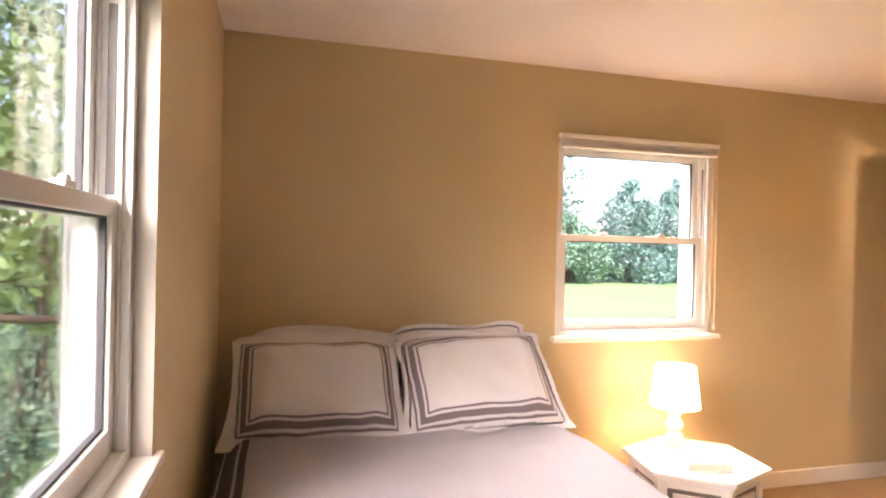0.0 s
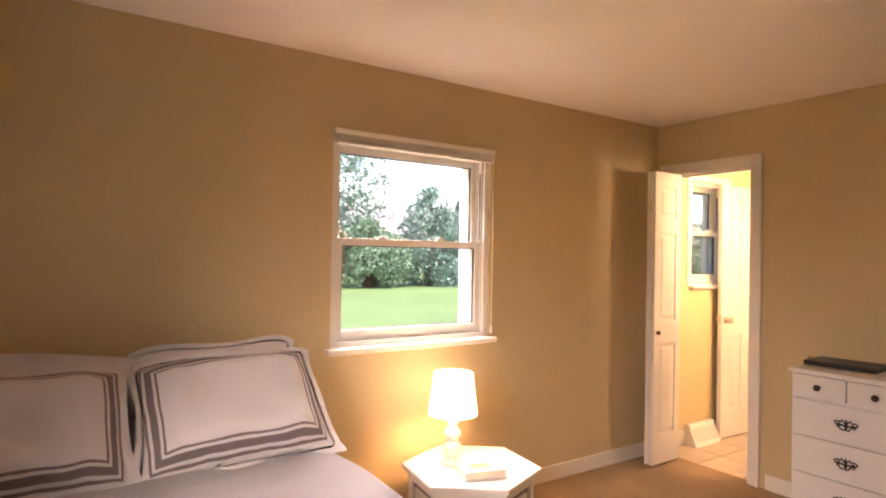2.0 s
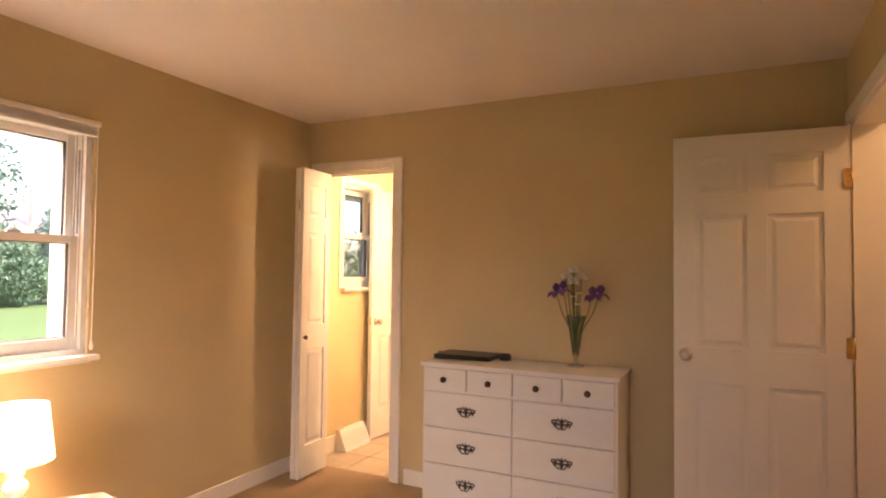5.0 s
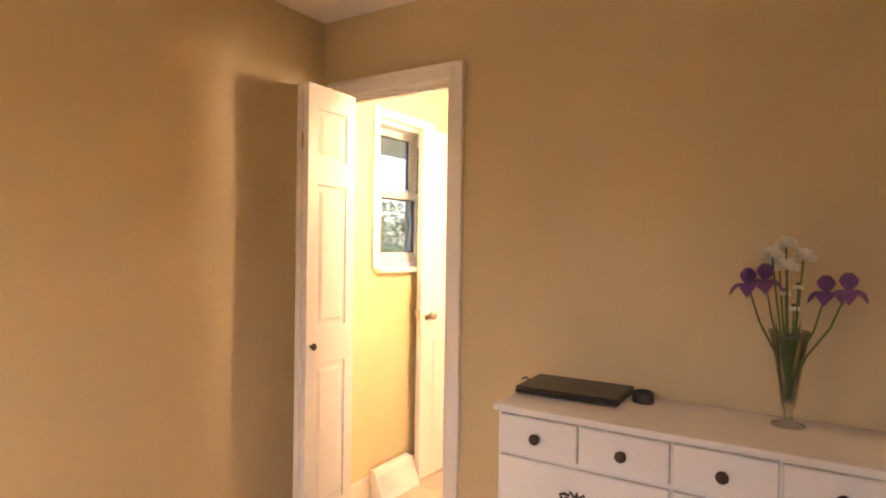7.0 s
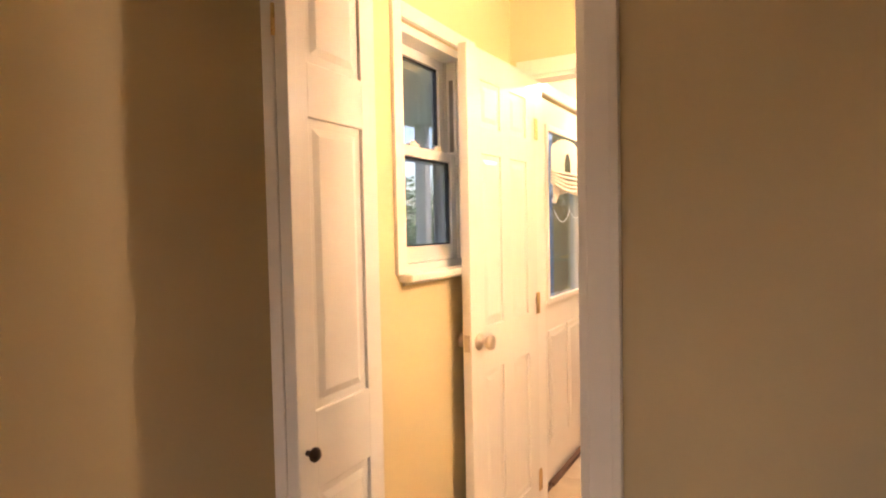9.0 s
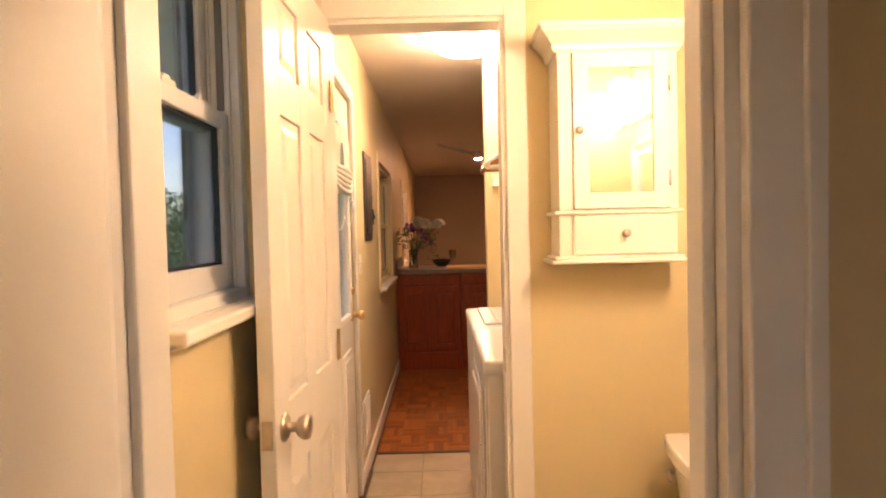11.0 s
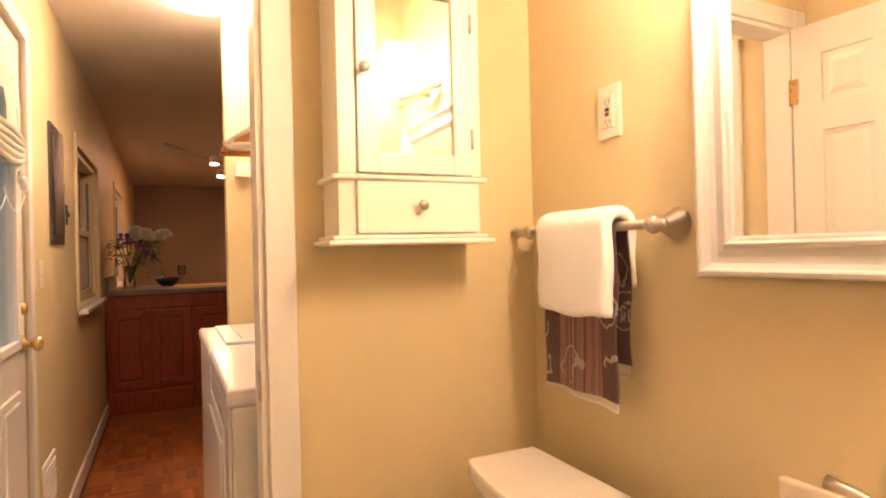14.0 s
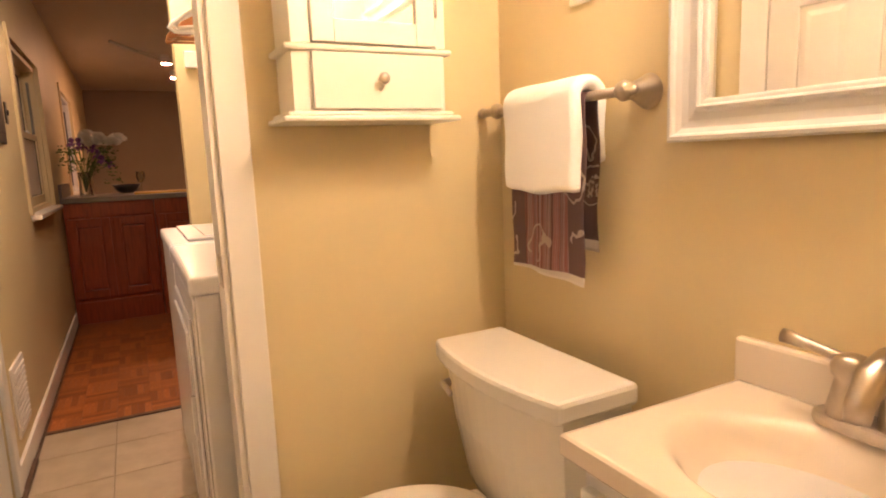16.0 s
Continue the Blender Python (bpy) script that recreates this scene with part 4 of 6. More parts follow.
def iris(bm, c, r, seed):
    """Three standing and three hanging petals, each a curved sheet."""
    rnd = random.Random(seed)
    for k in range(6):
        a = k * 1.047 + rnd.uniform(-0.2, 0.2)
        d = Vector((math.cos(a), math.sin(a), 0))
        s = Vector((-d.y, d.x, 0))
        hang = k % 2

        def fn(u, v):
            t = u
            w = r * 0.42 * math.sin(math.pi * min(1, t * 0.85 + 0.1)) * (v - 0.5) * 2
            z = (-1.0 * t * t * r + 0.35 * r * t) if hang else (1.0 * t * r - 0.15 * r * t * t)
            o = t * r * (0.95 if hang else 0.45 * (1.25 - t))
            return Vector(c) + d * o + s * w + Vector((0, 0, z + 0.1 * r * abs(v - 0.5)))
        surface(bm, fn, 5, 4)
    return bm


def vase_of_flowers(x, y, z):
    v = thing("flower_vase", (x, y, z), "clear footed glass vase with white and purple flowers", "vase")
    prof = [(0, 0), (0.042, 0), (0.044, 0.004), (0.030, 0.010), (0.010, 0.020), (0.012, 0.032), (0.009, 0.040), (0.018, 0.060), (0.026, 0.12), (0.036, 0.19), (0.046, 0.240), (0.055, 0.268),
            (0.052, 0.269), (0.043, 0.240), (0.033, 0.19), (0.023, 0.12), (0.013, 0.065), (0, 0.060)]
    part("glass_vase", lathe(bmesh.new(), prof, (x, y, z), 28), M_VASE, v)
    rnd = random.Random(4)
    heads = [(-0.01, 0.012, 0.475, 0), (-0.03, 0.045, 0.445, 0), (0.0, -0.030, 0.440, 0), (-0.03, 0.008, 0.412, 0), (0.02, 0.03, 0.425, 0), (-0.03, -0.020, 0.36, 2), (0.0, 0.012, 0.34, 2), (-0.02, -0.010, 0.30, 2),
             (-0.01, 0.108, 0.370, 1), (-0.03, 0.062, 0.385, 1), (0.01, -0.085, 0.355, 1), (-0.03, -0.135, 0.365, 1)]
    for i, (dx, dy, h, kind) in enumerate(heads):
        c = (x + dx, y + dy, z + h + 0.03)
        q = tube(bmesh.new(), [(x + rnd.uniform(-0.01, 0.01), y + rnd.uniform(-0.01, 0.01), z + 0.075), (x + dx * 0.35, y + dy * 0.3, z + 0.20), (x + dx * 0.75, y + dy * 0.7, z + h * 0.78), c], [0.0035, 0.0032, 0.0028, 0.0022], 6)
        part("stem", q, M_GREEN, v)
        if kind == 1:
            part("iris_flower", iris(bmesh.new(), (c[0], c[1], c[2] - 0.005), 0.054, i), M_PURPLE, v, "purple iris flower")
        else:
            part("white_flower", flower_head(bmesh.new(), c, 0.036 if kind == 0 else 0.016, 120, i, 0.95), M_PETAL, v, "creamy white daisy flower")
            part("flower_eye", lathe(bmesh.new(), [(0, 0), (0.008, 0.004), (0.006, 0.010), (0, 0.012)], (c[0], c[1], c[2] + 0.006), 8), M_GREEN, v)
    for i in range(9):
        a = rnd.uniform(0, 6.28)

        def fn(u, w):
            l = 0.13
            r0 = 0.012 + 0.035 * u
            return Vector((x + math.cos(a) * r0 + math.sin(a) * 0.012 * (w - 0.5) * math.sin(3.1 * min(1, u + 0.08)), y + math.sin(a) * r0 - math.cos(a) * 0.012 * (w - 0.5) * math.sin(3.1 * min(1, u + 0.08)), z + 0.10 + l * u + 0.04 * (i % 3)))
        part("leaf", surface(bmesh.new(), fn, 6, 2), M_GREEN, v)


vase_of_flowers(4.10, -1.905, CZ)

# ---------------- bathroom ----------------
def loft(bm, loops, cap=True):
    q = bmesh.new()
    rings = [[q.verts.new(p) for p in l] for l in loops]
    for a, b in zip(rings, rings[1:]):
        for i in range(len(a)):
            j = (i + 1) % len(a)
            q.faces.new((a[i], a[j], b[j], b[i]))
    if cap:
        q.faces.new(rings[0][::-1])
        q.faces.new(rings[-1])
    bmesh.ops.recalc_face_normals(q, faces=q.faces)
    return merge(bm, q)


CAB = thing("wall_cabinet", (5.44, -0.945, 1.245), "ivory wall cabinet with a mirrored door and drawer", "cabinet")
KX, KY0, KY1 = 5.385, -1.118, -0.775
bm = box(KX, BX1, KY0 + 0.004, KY1 - 0.004, 1.262, 1.84)
part("body", bm, M_CAB, CAB)
bm = bmesh.new()
CR = [(0.004, 1.838), (0.010, 1.846), (0.012, 1.858), (0.020, 1.870), (0.034, 1.882), (0.044, 1.890), (0.046, 1.896), (0.052, 1.898), (0.052, 1.912)]
loops = [[(KX - o, KY0 - o, z), (BX1 - 0.001, KY0 - o, z), (BX1 - 0.001, KY1 + o, z), (KX - o, KY1 + o, z)] for o, z in CR]
loft(bm, loops)
part("cornice", bm, M_CAB, CAB, "ivory stepped cornice")
part("ledge", box(KX - 0.012, BX1 - 0.001, KY0 - 0.012, KY1 + 0.012, 1.382, 1.394, b=0.005), M_CAB, CAB)
bm = box(KX - 0.024, BX1 - 0.001, KY0 - 0.024, KY1 + 0.024, 1.243, 1.254, b=0.004)
bx(bm, KX - 0.012, BX1 - 0.001, KY0 - 0.012, KY1 + 0.012, 1.254, 1.264, b=0.004)
part("base_moulding", bm, M_CAB, CAB)
for a, b in ((KY0 + 0.003, KY0 + 0.027), (KY1 - 0.042, KY1 - 0.003)):
    part("stile", box(KX - 0.008, KX + 0.002, a, b, 1.394, 1.838, b=0.002), M_CAB, CAB)
DY0, DY1, DZ0, DZ1 = KY0 + 0.029, KY1 - 0.044, 1.397, 1.836
bm = bmesh.new()
for a, b, z0, z1 in ((DY0, DY0 + 0.045, DZ0, DZ1), (DY1 - 0.045, DY1, DZ0, DZ1), (DY0 + 0.045, DY1 - 0.045, DZ0, DZ0 + 0.045), (DY0 + 0.045, DY1 - 0.045, DZ1 - 0.045, DZ1)):
    bx(bm, KX - 0.016, KX - 0.001, a, b, z0, z1, b=0.002)
CD = part("door", bm, M_CAB, CAB)
part("mirror_pane", box(KX - 0.008, KX - 0.003, DY0 + 0.043, DY1 - 0.043, DZ0 + 0.043, DZ1 - 0.043), M_DULL, CD, "clear mirror glass")


def small_knob(parent, x, y, z):
    q = lathe(bmesh.new(), [(0, 0), (0.006, 0), (0.0045, 0.010), (0.009, 0.014), (0.012, 0.020), (0.009, 0.026), (0, 0.027)], (x, y, z), 18, Matrix.Rotation(radians(-90), 4, "Y"))
    return part("knob", q, M_NICKEL, parent, "small brushed nickel knob")


small_knob(CD, KX - 0.016, DY1 - 0.012, 1.615)
for z in (1.48, 1.745):
    part("hinge", tube(bmesh.new(), [(KX - 0.014, DY0 - 0.001, z - 0.022), (KX - 0.014, DY0 - 0.001, z + 0.022)], 0.0045, 8), M_NICKEL, CD, "nickel hinge barrel")
DR = part("drawer", box(KX - 0.012, KX - 0.001, KY0 + 0.016, KY1 - 0.042, 1.268, 1.379, b=0.002), M_CAB, CAB)
small_knob(DR, KX - 0.012, -0.960, 1.328)
part("drawer_gap", box(KX - 0.001, KX + 0.0008, KY0 + 0.012, KY1 - 0.038, 1.265, 1.382), M_CAB, CAB)

# gfci outlet
OUT = thing("wall_outlet", (5.195, SOUTH_BATH, 1.465), "ivory wall outlet with test buttons", "outlet")
part("plate", box(5.160, 5.232, SOUTH_BATH, SOUTH_BATH + 0.007, 1.465, 1.582, b=0.003), M_IVORY, OUT)
part("socket", box(5.178, 5.214, SOUTH_BATH + 0.006, SOUTH_BATH + 0.010, 1.488, 1.559, b=0.002), M_IVORY, OUT)
for z, mt in ((1.528, M_BLACK), (1.518, paint("red_button", (0.16, 0.035, 0.025), 0.4, 0.1, 0.0))):
    part("button", box(5.190, 5.202, SOUTH_BATH + 0.009, SOUTH_BATH + 0.0125, z - 0.004, z + 0.004, b=0.001), mt, OUT)
for z in (1.502, 1.546):
    for dx in (-0.006, 0.006):
        part("slot", box(5.196 + dx - 0.001, 5.196 + dx + 0.001, SOUTH_BATH + 0.0095, SOUTH_BATH + 0.0105, z - 0.005, z + 0.005), M_BLACK, OUT)
    part("slot", box(5.1945, 5.1975, SOUTH_BATH + 0.0095, SOUTH_BATH + 0.0105, z - 0.011, z - 0.008), M_BLACK, OUT)

# towel bar and towel
BARZ, BARY = 1.268, -1.282
TB = thing("towel_bar", (5.245, SOUTH_BATH, 1.24), "brushed nickel towel bar with flared posts", "towel bar")
part("bar", tube(bmesh.new(), [(5.005, BARY, BARZ), (5.490, BARY, BARZ)], 0.0095, 16), M_NICKEL, TB)
for px_ in (5.012, 5.432):
    q = lathe(bmesh.new(), [(0, 0), (0.031, 0), (0.033, 0.004), (0.030, 0.010), (0.021, 0.028), (0.015, 0.044), (0.013, 0.050), (0.017, 0.056), (0.019, 0.064), (0.015, 0.074), (0.006, 0.080), (0, 0.081)],
              (px_, SOUTH_BATH, BARZ), 24, Matrix.Rotation(radians(-90), 4, "X"))
    part("post", q, M_NICKEL, TB, "flared brushed nickel post")
for px_, s in ((5.005, -1), (5.490, 1)):
    q = lathe(bmesh.new(), [(0, -0.004), (0.011, 0), (0.0135, 0.006), (0.010, 0.012), (0.008, 0.015), (0.010, 0.019), (0.005, 0.024), (0, 0.0245)], (px_, BARY, BARZ), 18, Matrix.Rotation(radians(90 * s), 4, "Y"))
    part("finial", q, M_NICKEL, TB)


def drape(x0, x1, front, back, r, yc, seed, wave=0.004, lean=0.006):
    """Cloth hung over the bar: front drop, back drop, distance from the bar."""
    total = front + math.pi * r + back
    rnd = random.Random(seed)
    ph = rnd.uniform(0, 6)

    def fn(u, v):
        x = x0 + (x1 - x0) * u
        s = v * total
        if s < front:
            d = front - s
            y, z = yc + r + wave * math.sin(u * 12 + ph) * d * 4 + lean * d, BARZ - d
        elif s < front + math.pi * r:
            a = (s - front) / r
            y, z = yc + r * math.cos(a), BARZ + r * math.sin(a)
        else:
            d = s - front - math.pi * r
            y, z = yc - r + wave * math.sin(u * 10 + ph) * d * 2, BARZ - d
        return Vector((x + 0.004 * math.sin(z * 30 + ph), y, z - 0.006 * math.sin(u * 3.1 + ph)))
    return fn


def patterned_towel_material():
    """Plum towel with woven stripes, pale blossoms and a white hem."""
    k = Nodes("plum_striped_towel", 0.95)
    p = k.xyz()
    q = k.math("ADD", p[0], k.math("MULTIPLY", k.noise(5, 2), 0.03))
    tri = k.n("TexNoise", Scale=130.0, Detail=1.0)
    tri.noise_dimensions = "1D"
    k.link(q, tri.inputs["W"])
    st = k.ramp(tri.outputs["Fac"], [(0.35, (0.22, 0.10, 0.105)), (0.45, (0.52, 0.34, 0.31)), (0.50, (0.46, 0.15, 0.145)), (0.56, (0.72, 0.58, 0.51)), (0.66, (0.28, 0.14, 0.145))])
    plain = (0.25, 0.155, 0.15)
    base = k.mix(k.math("LESS_THAN", k.math("ABSOLUTE", k.math("ADD", p[0], -0.01)), 0.075), plain, st)
    vo = k.n("TexVoronoi", Scale=9.0)
    warp = k.n("TexNoise", Scale=14.0, Detail=2.0)
    k.link(k.c.outputs["Object"], warp.inputs["Vector"])
    shift = k.n("VectorMath")
    shift.operation = "MULTIPLY_ADD"
    k.link(warp.outputs["Color"], shift.inputs[0])
    shift.inputs[1].default_value = (0.09, 0.09, 0.09)
    k.link(k.c.outputs["Object"], shift.inputs[2])
    k.link(shift.outputs[0], vo.inputs["Vector"])
    ring = k.math("MULTIPLY", k.math("GREATER_THAN", vo.outputs["Distance"], 0.40), k.math("LESS_THAN", vo.outputs["Distance"], 0.44))
    blossom = k.math("MULTIPLY", k.math("LESS_THAN", vo.outputs["Distance"], 0.22), k.math("GREATER_THAN", k.noise(120, 3), 0.52))
    pale = k.math("MULTIPLY", k.math("MAXIMUM", ring, blossom), k.math("GREATER_THAN", k.noise(9, 1), 0.38))
    col = k.mix(pale, base, (0.74, 0.63, 0.54))
    hem = k.math("MAXIMUM", k.math("LESS_THAN", p[2], 0.020), k.math("MULTIPLY", k.math("LESS_THAN", p[2], 0.092), k.math("LESS_THAN", p[1], -0.004)))
    k.colour(k.mix(hem, col, (0.86, 0.81, 0.72)))
    k.bump(k.noise(420, 2), 0.5, 0.002)
    return k.m


q = surface(bmesh.new(), drape(5.095, 5.345, 0.368, 0.300, 0.016, BARY, 3), 30, 90, 0.005)
solid("hand_towel", q, patterned_towel_material(), "plum striped hand towel with pale blossoms over the bar", "towel", smooth=True, base=(5.22, BARY, BARZ - 0.375))
def plump(x0, x1, front, back, r, t):
    """A folded towel over the bar: rounded edges and corners, thick as four layers of terry."""
    total = front + math.pi * r + back
    q = bmesh.new()
    nu, nv = 26, 70

    def spot(u, v, side):
        s = v * total
        e = min(u, 1 - u) * (x1 - x0)
        h = min(s, total - s)
        soft = math.sqrt(max(0.0, 1 - (1 - min(1.0, min(e, h) / 0.016)) ** 2))
        k = t / 2 * (0.12 + 0.88 * soft) * side
        lump = 0.0007 * math.sin(u * 11 + v * 5) * math.sin(v * 17 + 2)
        corner = max(0.0, 0.02 - e) * max(0.0, 0.02 - h) * 14
        x = x0 + (x1 - x0) * u + 0.003 * math.sin(s * 40) + math.copysign(corner * 0.4, 0.5 - u)
        if s < front:
            d = front - s
            y, z = BARY + r + k + lump + 0.02 * d * math.sin(u * 3.6 + 0.4), BARZ - d + 0.004 * math.sin(u * 9) + corner
        elif s < front + math.pi * r:
            a = (s - front) / r
            y, z = BARY + (r + k + lump) * math.cos(a), BARZ + (r + k + lump) * math.sin(a)
        else:
            d = s - front - math.pi * r
            y, z = max(SOUTH_BATH + 0.004, BARY - r - k), BARZ - d + corner
        return Vector((x, y, z))
    for side in (1, -1):
        surface(q, lambda u, v: spot(u, v, side), nu, nv)
    bmesh.ops.remove_doubles(q, verts=q.verts, dist=0.0045)
    bmesh.ops.recalc_face_normals(q, faces=q.faces)
    return q


solid("white_towel", plump(5.096, 5.352, 0.188, 0.130, 0.030, 0.026), M_TOWEL, "folded white terry hand towel over the bar", "towel", smooth=True)

# framed mirror, hung a little askew so that its far side stands proud
MX0, MX1, MZ0, MZ1 = 4.36, 4.932, 1.172, 1.710
MR = thing("wall_mirror", (MX0, SOUTH_BATH + 0.004, MZ0), "wall mirror in a wide white moulded frame", "mirror", 1.4)
MW, MH = MX1 - MX0, MZ1 - MZ0
FRAME_PROFILE = [(0.0, 0.0), (0.0, 0.024), (0.003, 0.029), (0.009, 0.030), (0.012, 0.027), (0.014, 0.022), (0.022, 0.0165), (0.034, 0.014), (0.046, 0.0155),
                 (0.050, 0.0205), (0.055, 0.0225), (0.058, 0.0200), (0.059, 0.0165), (0.064, 0.0160), (0.067, 0.0135), (0.067, 0.004)]
part("frame", loft(bmesh.new(), [[(o, d, o), (MW - o, d, o), (MW - o, d, MH - o), (o, d, MH - o)] for o, d in FRAME_PROFILE], cap=False),
     paint("satin_white_frame", (0.64, 0.62, 0.59), 0.3, 0.04, 0.04), MR, "white moulded frame", local=True)
part("mirror_glass", box(0.06, MW - 0.06, 0.005, 0.011, 0.06, MH - 0.06), M_MIRROR, MR, "clear mirror glass", local=True)

# vanity light over the mirror
VL = thing("vanity_light", (4.62, SOUTH_BATH, 1.73), "nickel vanity light with lit opal glass shades", "lamp")
q = lathe(bmesh.new(), [(0, 0), (0.060, 0), (0.055, 0.015), (0.020, 0.022), (0, 0.023)], (4.62, SOUTH_BATH, 1.79), 24, Matrix.Rotation(radians(-90), 4, "X"))
part("back_plate", q, M_NICKEL, VL)
part("bar", tube(bmesh.new(), [(4.46, SOUTH_BATH + 0.05, 1.79), (4.78, SOUTH_BATH + 0.05, 1.79)], 0.009, 10), M_NICKEL, VL)
part("stem", tube(bmesh.new(), [(4.62, SOUTH_BATH + 0.01, 1.79), (4.62, SOUTH_BATH + 0.05, 1.79)], 0.010, 10), M_NICKEL, VL)
for lx in (4.49, 4.75):
    part("arm", tube(bmesh.new(), [(lx, SOUTH_BATH + 0.05, 1.79), (lx, SOUTH_BATH + 0.13, 1.750), (lx, SOUTH_BATH + 0.185, 1.735), (lx, SOUTH_BATH + 0.19, 1.757)], 0.008, 10), M_NICKEL, VL)
    part("shade", lathe(bmesh.new(), [(0, 0.0), (0.028, 0.0), (0.037, 0.012), (0.041, 0.06), (0.047, 0.136), (0.044, 0.136), (0.037, 0.06), (0, 0.012)], (lx, SOUTH_BATH + 0.19, 1.757), 24), M_OPAL, VL, "lit opal glass shade")

# toilet
TX = 5.185
TO = thing("toilet", (TX, -0.98, 0), "bone porcelain toilet with closed lid", "toilet")


def tank_outline(w, y0, y1, bow):
    pts = [(TX + w / 2, y0), (TX + w / 2, y1 - bow)]
    for i in range(1, 10):
        a = i / 10
        pts.append((TX + w / 2 - w * a, y1 - bow + bow * math.sin(math.pi * a) ** 0.8))
    return pts + [(TX - w / 2, y1 - bow), (TX - w / 2, y0)]


loops = [[(x, y, z) for x, y in tank_outline(w, -1.262, y1, bow)] for w, y1, bow, z in ((0.36, -1.125, 0.02, 0.375), (0.372, -1.115, 0.022, 0.40), (0.41, -1.085, 0.028, 0.55), (0.435, -1.070, 0.03, 0.70))]
part("tank", loft(bmesh.new(), loops), M_PORC, TO)
part("tank_lid", prism(bmesh.new(), tank_outline(0.462, -1.268, -1.045, 0.034), 0.695, 0.740, b=0.010), M_PORC, TO)


def egg(cx, cy, a, b0, b1, n=36):
    return [(cx + a * math.cos(2 * math.pi * i / n), cy + (b1 if math.sin(2 * math.pi * i / n) > 0 else b0) * math.sin(2 * math.pi * i / n)) for i in range(n)]


loops = [[(x, y, z) for x, y in egg(TX, cy, a, b0, b1)] for z, cy, a, b0, b1 in ((0.0, -0.98, 0.105, 0.22, 0.17), (0.03, -0.98, 0.108, 0.22, 0.17), (0.16, -0.96, 0.10, 0.2, 0.17), (0.28, -0.92, 0.14, 0.2, 0.23), (0.36, -0.90, 0.178, 0.21, 0.27), (0.39, -0.90, 0.182, 0.21, 0.275))]
q = loft(bmesh.new(), loops)
bx(q, TX - 0.11, TX + 0.11, -1.25, -1.05, 0.26, 0.385, b=0.02)
part("bowl", q, M_PORC, TO, smooth=True)
part("seat", prism(bmesh.new(), egg(TX, -0.895, 0.188, 0.20, 0.275), 0.392, 0.410, b=0.007), M_PORC, TO)
part("seat_lid", prism(bmesh.new(), egg(TX, -0.895, 0.186, 0.205, 0.272), 0.412, 0.430, b=0.008), M_PORC, TO)
part("lid_hinge", box(TX - 0.09, TX + 0.09, -1.10, -1.07, 0.388, 0.425, b=0.008), M_PORC, TO)
part("flush_lever", tube(bmesh.new(), [(TX + 0.16, -1.078, 0.655), (TX + 0.16, -1.060, 0.655), (TX + 0.11, -1.052, 0.648)], [0.010, 0.008, 0.006], 10), M_NICKEL, TO, "small nickel flush lever")

# vanity with moulded basin
VZ = 0.785
VX0, VX1, VY0, VY1 = 4.335, 4.795, SOUTH_BATH + 0.002, -0.962
VA = thing("vanity", (4.565, -1.15, 0), "small white vanity with a moulded bone basin", "vanity")
q = box(VX0 + 0.01, VX1 - 0.012, VY0, VY1 - 0.03, 0.09, VZ - 0.05)
bx(q, VX0 + 0.02, VX1 - 0.02, VY0, VY1 - 0.08, 0.0, 0.09)
part("body", q, M_FURN, VA)
for a, b in ((VX0 + 0.015, 4.563), (4.567, VX1 - 0.017)):
    q = box(a, b, VY1 - 0.032, VY1 - 0.014, 0.11, VZ - 0.075, b=0.004)
    bx(q, a + 0.05, b - 0.05, VY1 - 0.016, VY1 - 0.008, 0.16, VZ - 0.125, b=0.006)
    VD = part("door", q, M_FURN, VA)
part("side_panel", box(VX1 - 0.014, VX1 - 0.008, VY0 + 0.04, VY1 - 0.06, 0.14, VZ - 0.09, b=0.003), M_FURN, VA)


def basin_point(u, v):
    x, y = VX0 + (VX1 - VX0) * u, VY0 + 0.02 + (VY1 - VY0 - 0.02) * v
    e = math.hypot((x - 4.562) / 0.178, (y + 1.135) / 0.128)
    z = VZ
    if e < 1.06:
        s = max(0.0, min(1.0, (1.06 - e) / 0.9))
        z -= 0.095 * (1 - (1 - s) ** 1.8) * min(1.0, (1.06 - e) / 0.20)
    return Vector((x, y, z))


def skirted():
    q = bmesh.new()
    nu, nv = 64, 54
    g = [[q.verts.new(basin_point(i / nu, j / nv)) for j in range(nv + 1)] for i in range(nu + 1)]
    for i in range(nu):
        for j in range(nv):
            q.faces.new((g[i][j], g[i + 1][j], g[i + 1][j + 1], g[i][j + 1]))
    for f in q.faces:
        f.smooth = True
    rim = [g[i][0] for i in range(nu + 1)] + [g[nu][j] for j in range(1, nv + 1)] + [g[i][nv] for i in range(nu - 1, -1, -1)] + [g[0][j] for j in range(nv - 1, 0, -1)]
    prev = rim
    for dz, o in ((-0.004, 0.003), (-0.030, 0.003), (-0.036, -0.002)):
        ring = []
        for w in rim:
            ring.append(q.verts.new((w.co.x + (o if w.co.x >= VX1 - 1e-4 else 0), w.co.y + (o if w.co.y >= VY1 - 1e-4 else 0), VZ + dz)))
        for i in range(len(rim)):
            j = (i + 1) % len(rim)
            q.faces.new((prev[i], prev[j], ring[j], ring[i]))
        prev = ring
    bmesh.ops.recalc_face_normals(q, faces=q.faces)
    return q


part("basin_top", skirted(), M_MARBLE, VA, "bone cultured marble top with an oval basin")
part("backsplash", box(VX0, VX1 + 0.012, SOUTH_BATH + 0.001, SOUTH_BATH + 0.020, VZ - 0.03, VZ + 0.070, b=0.006), M_MARBLE, VA)
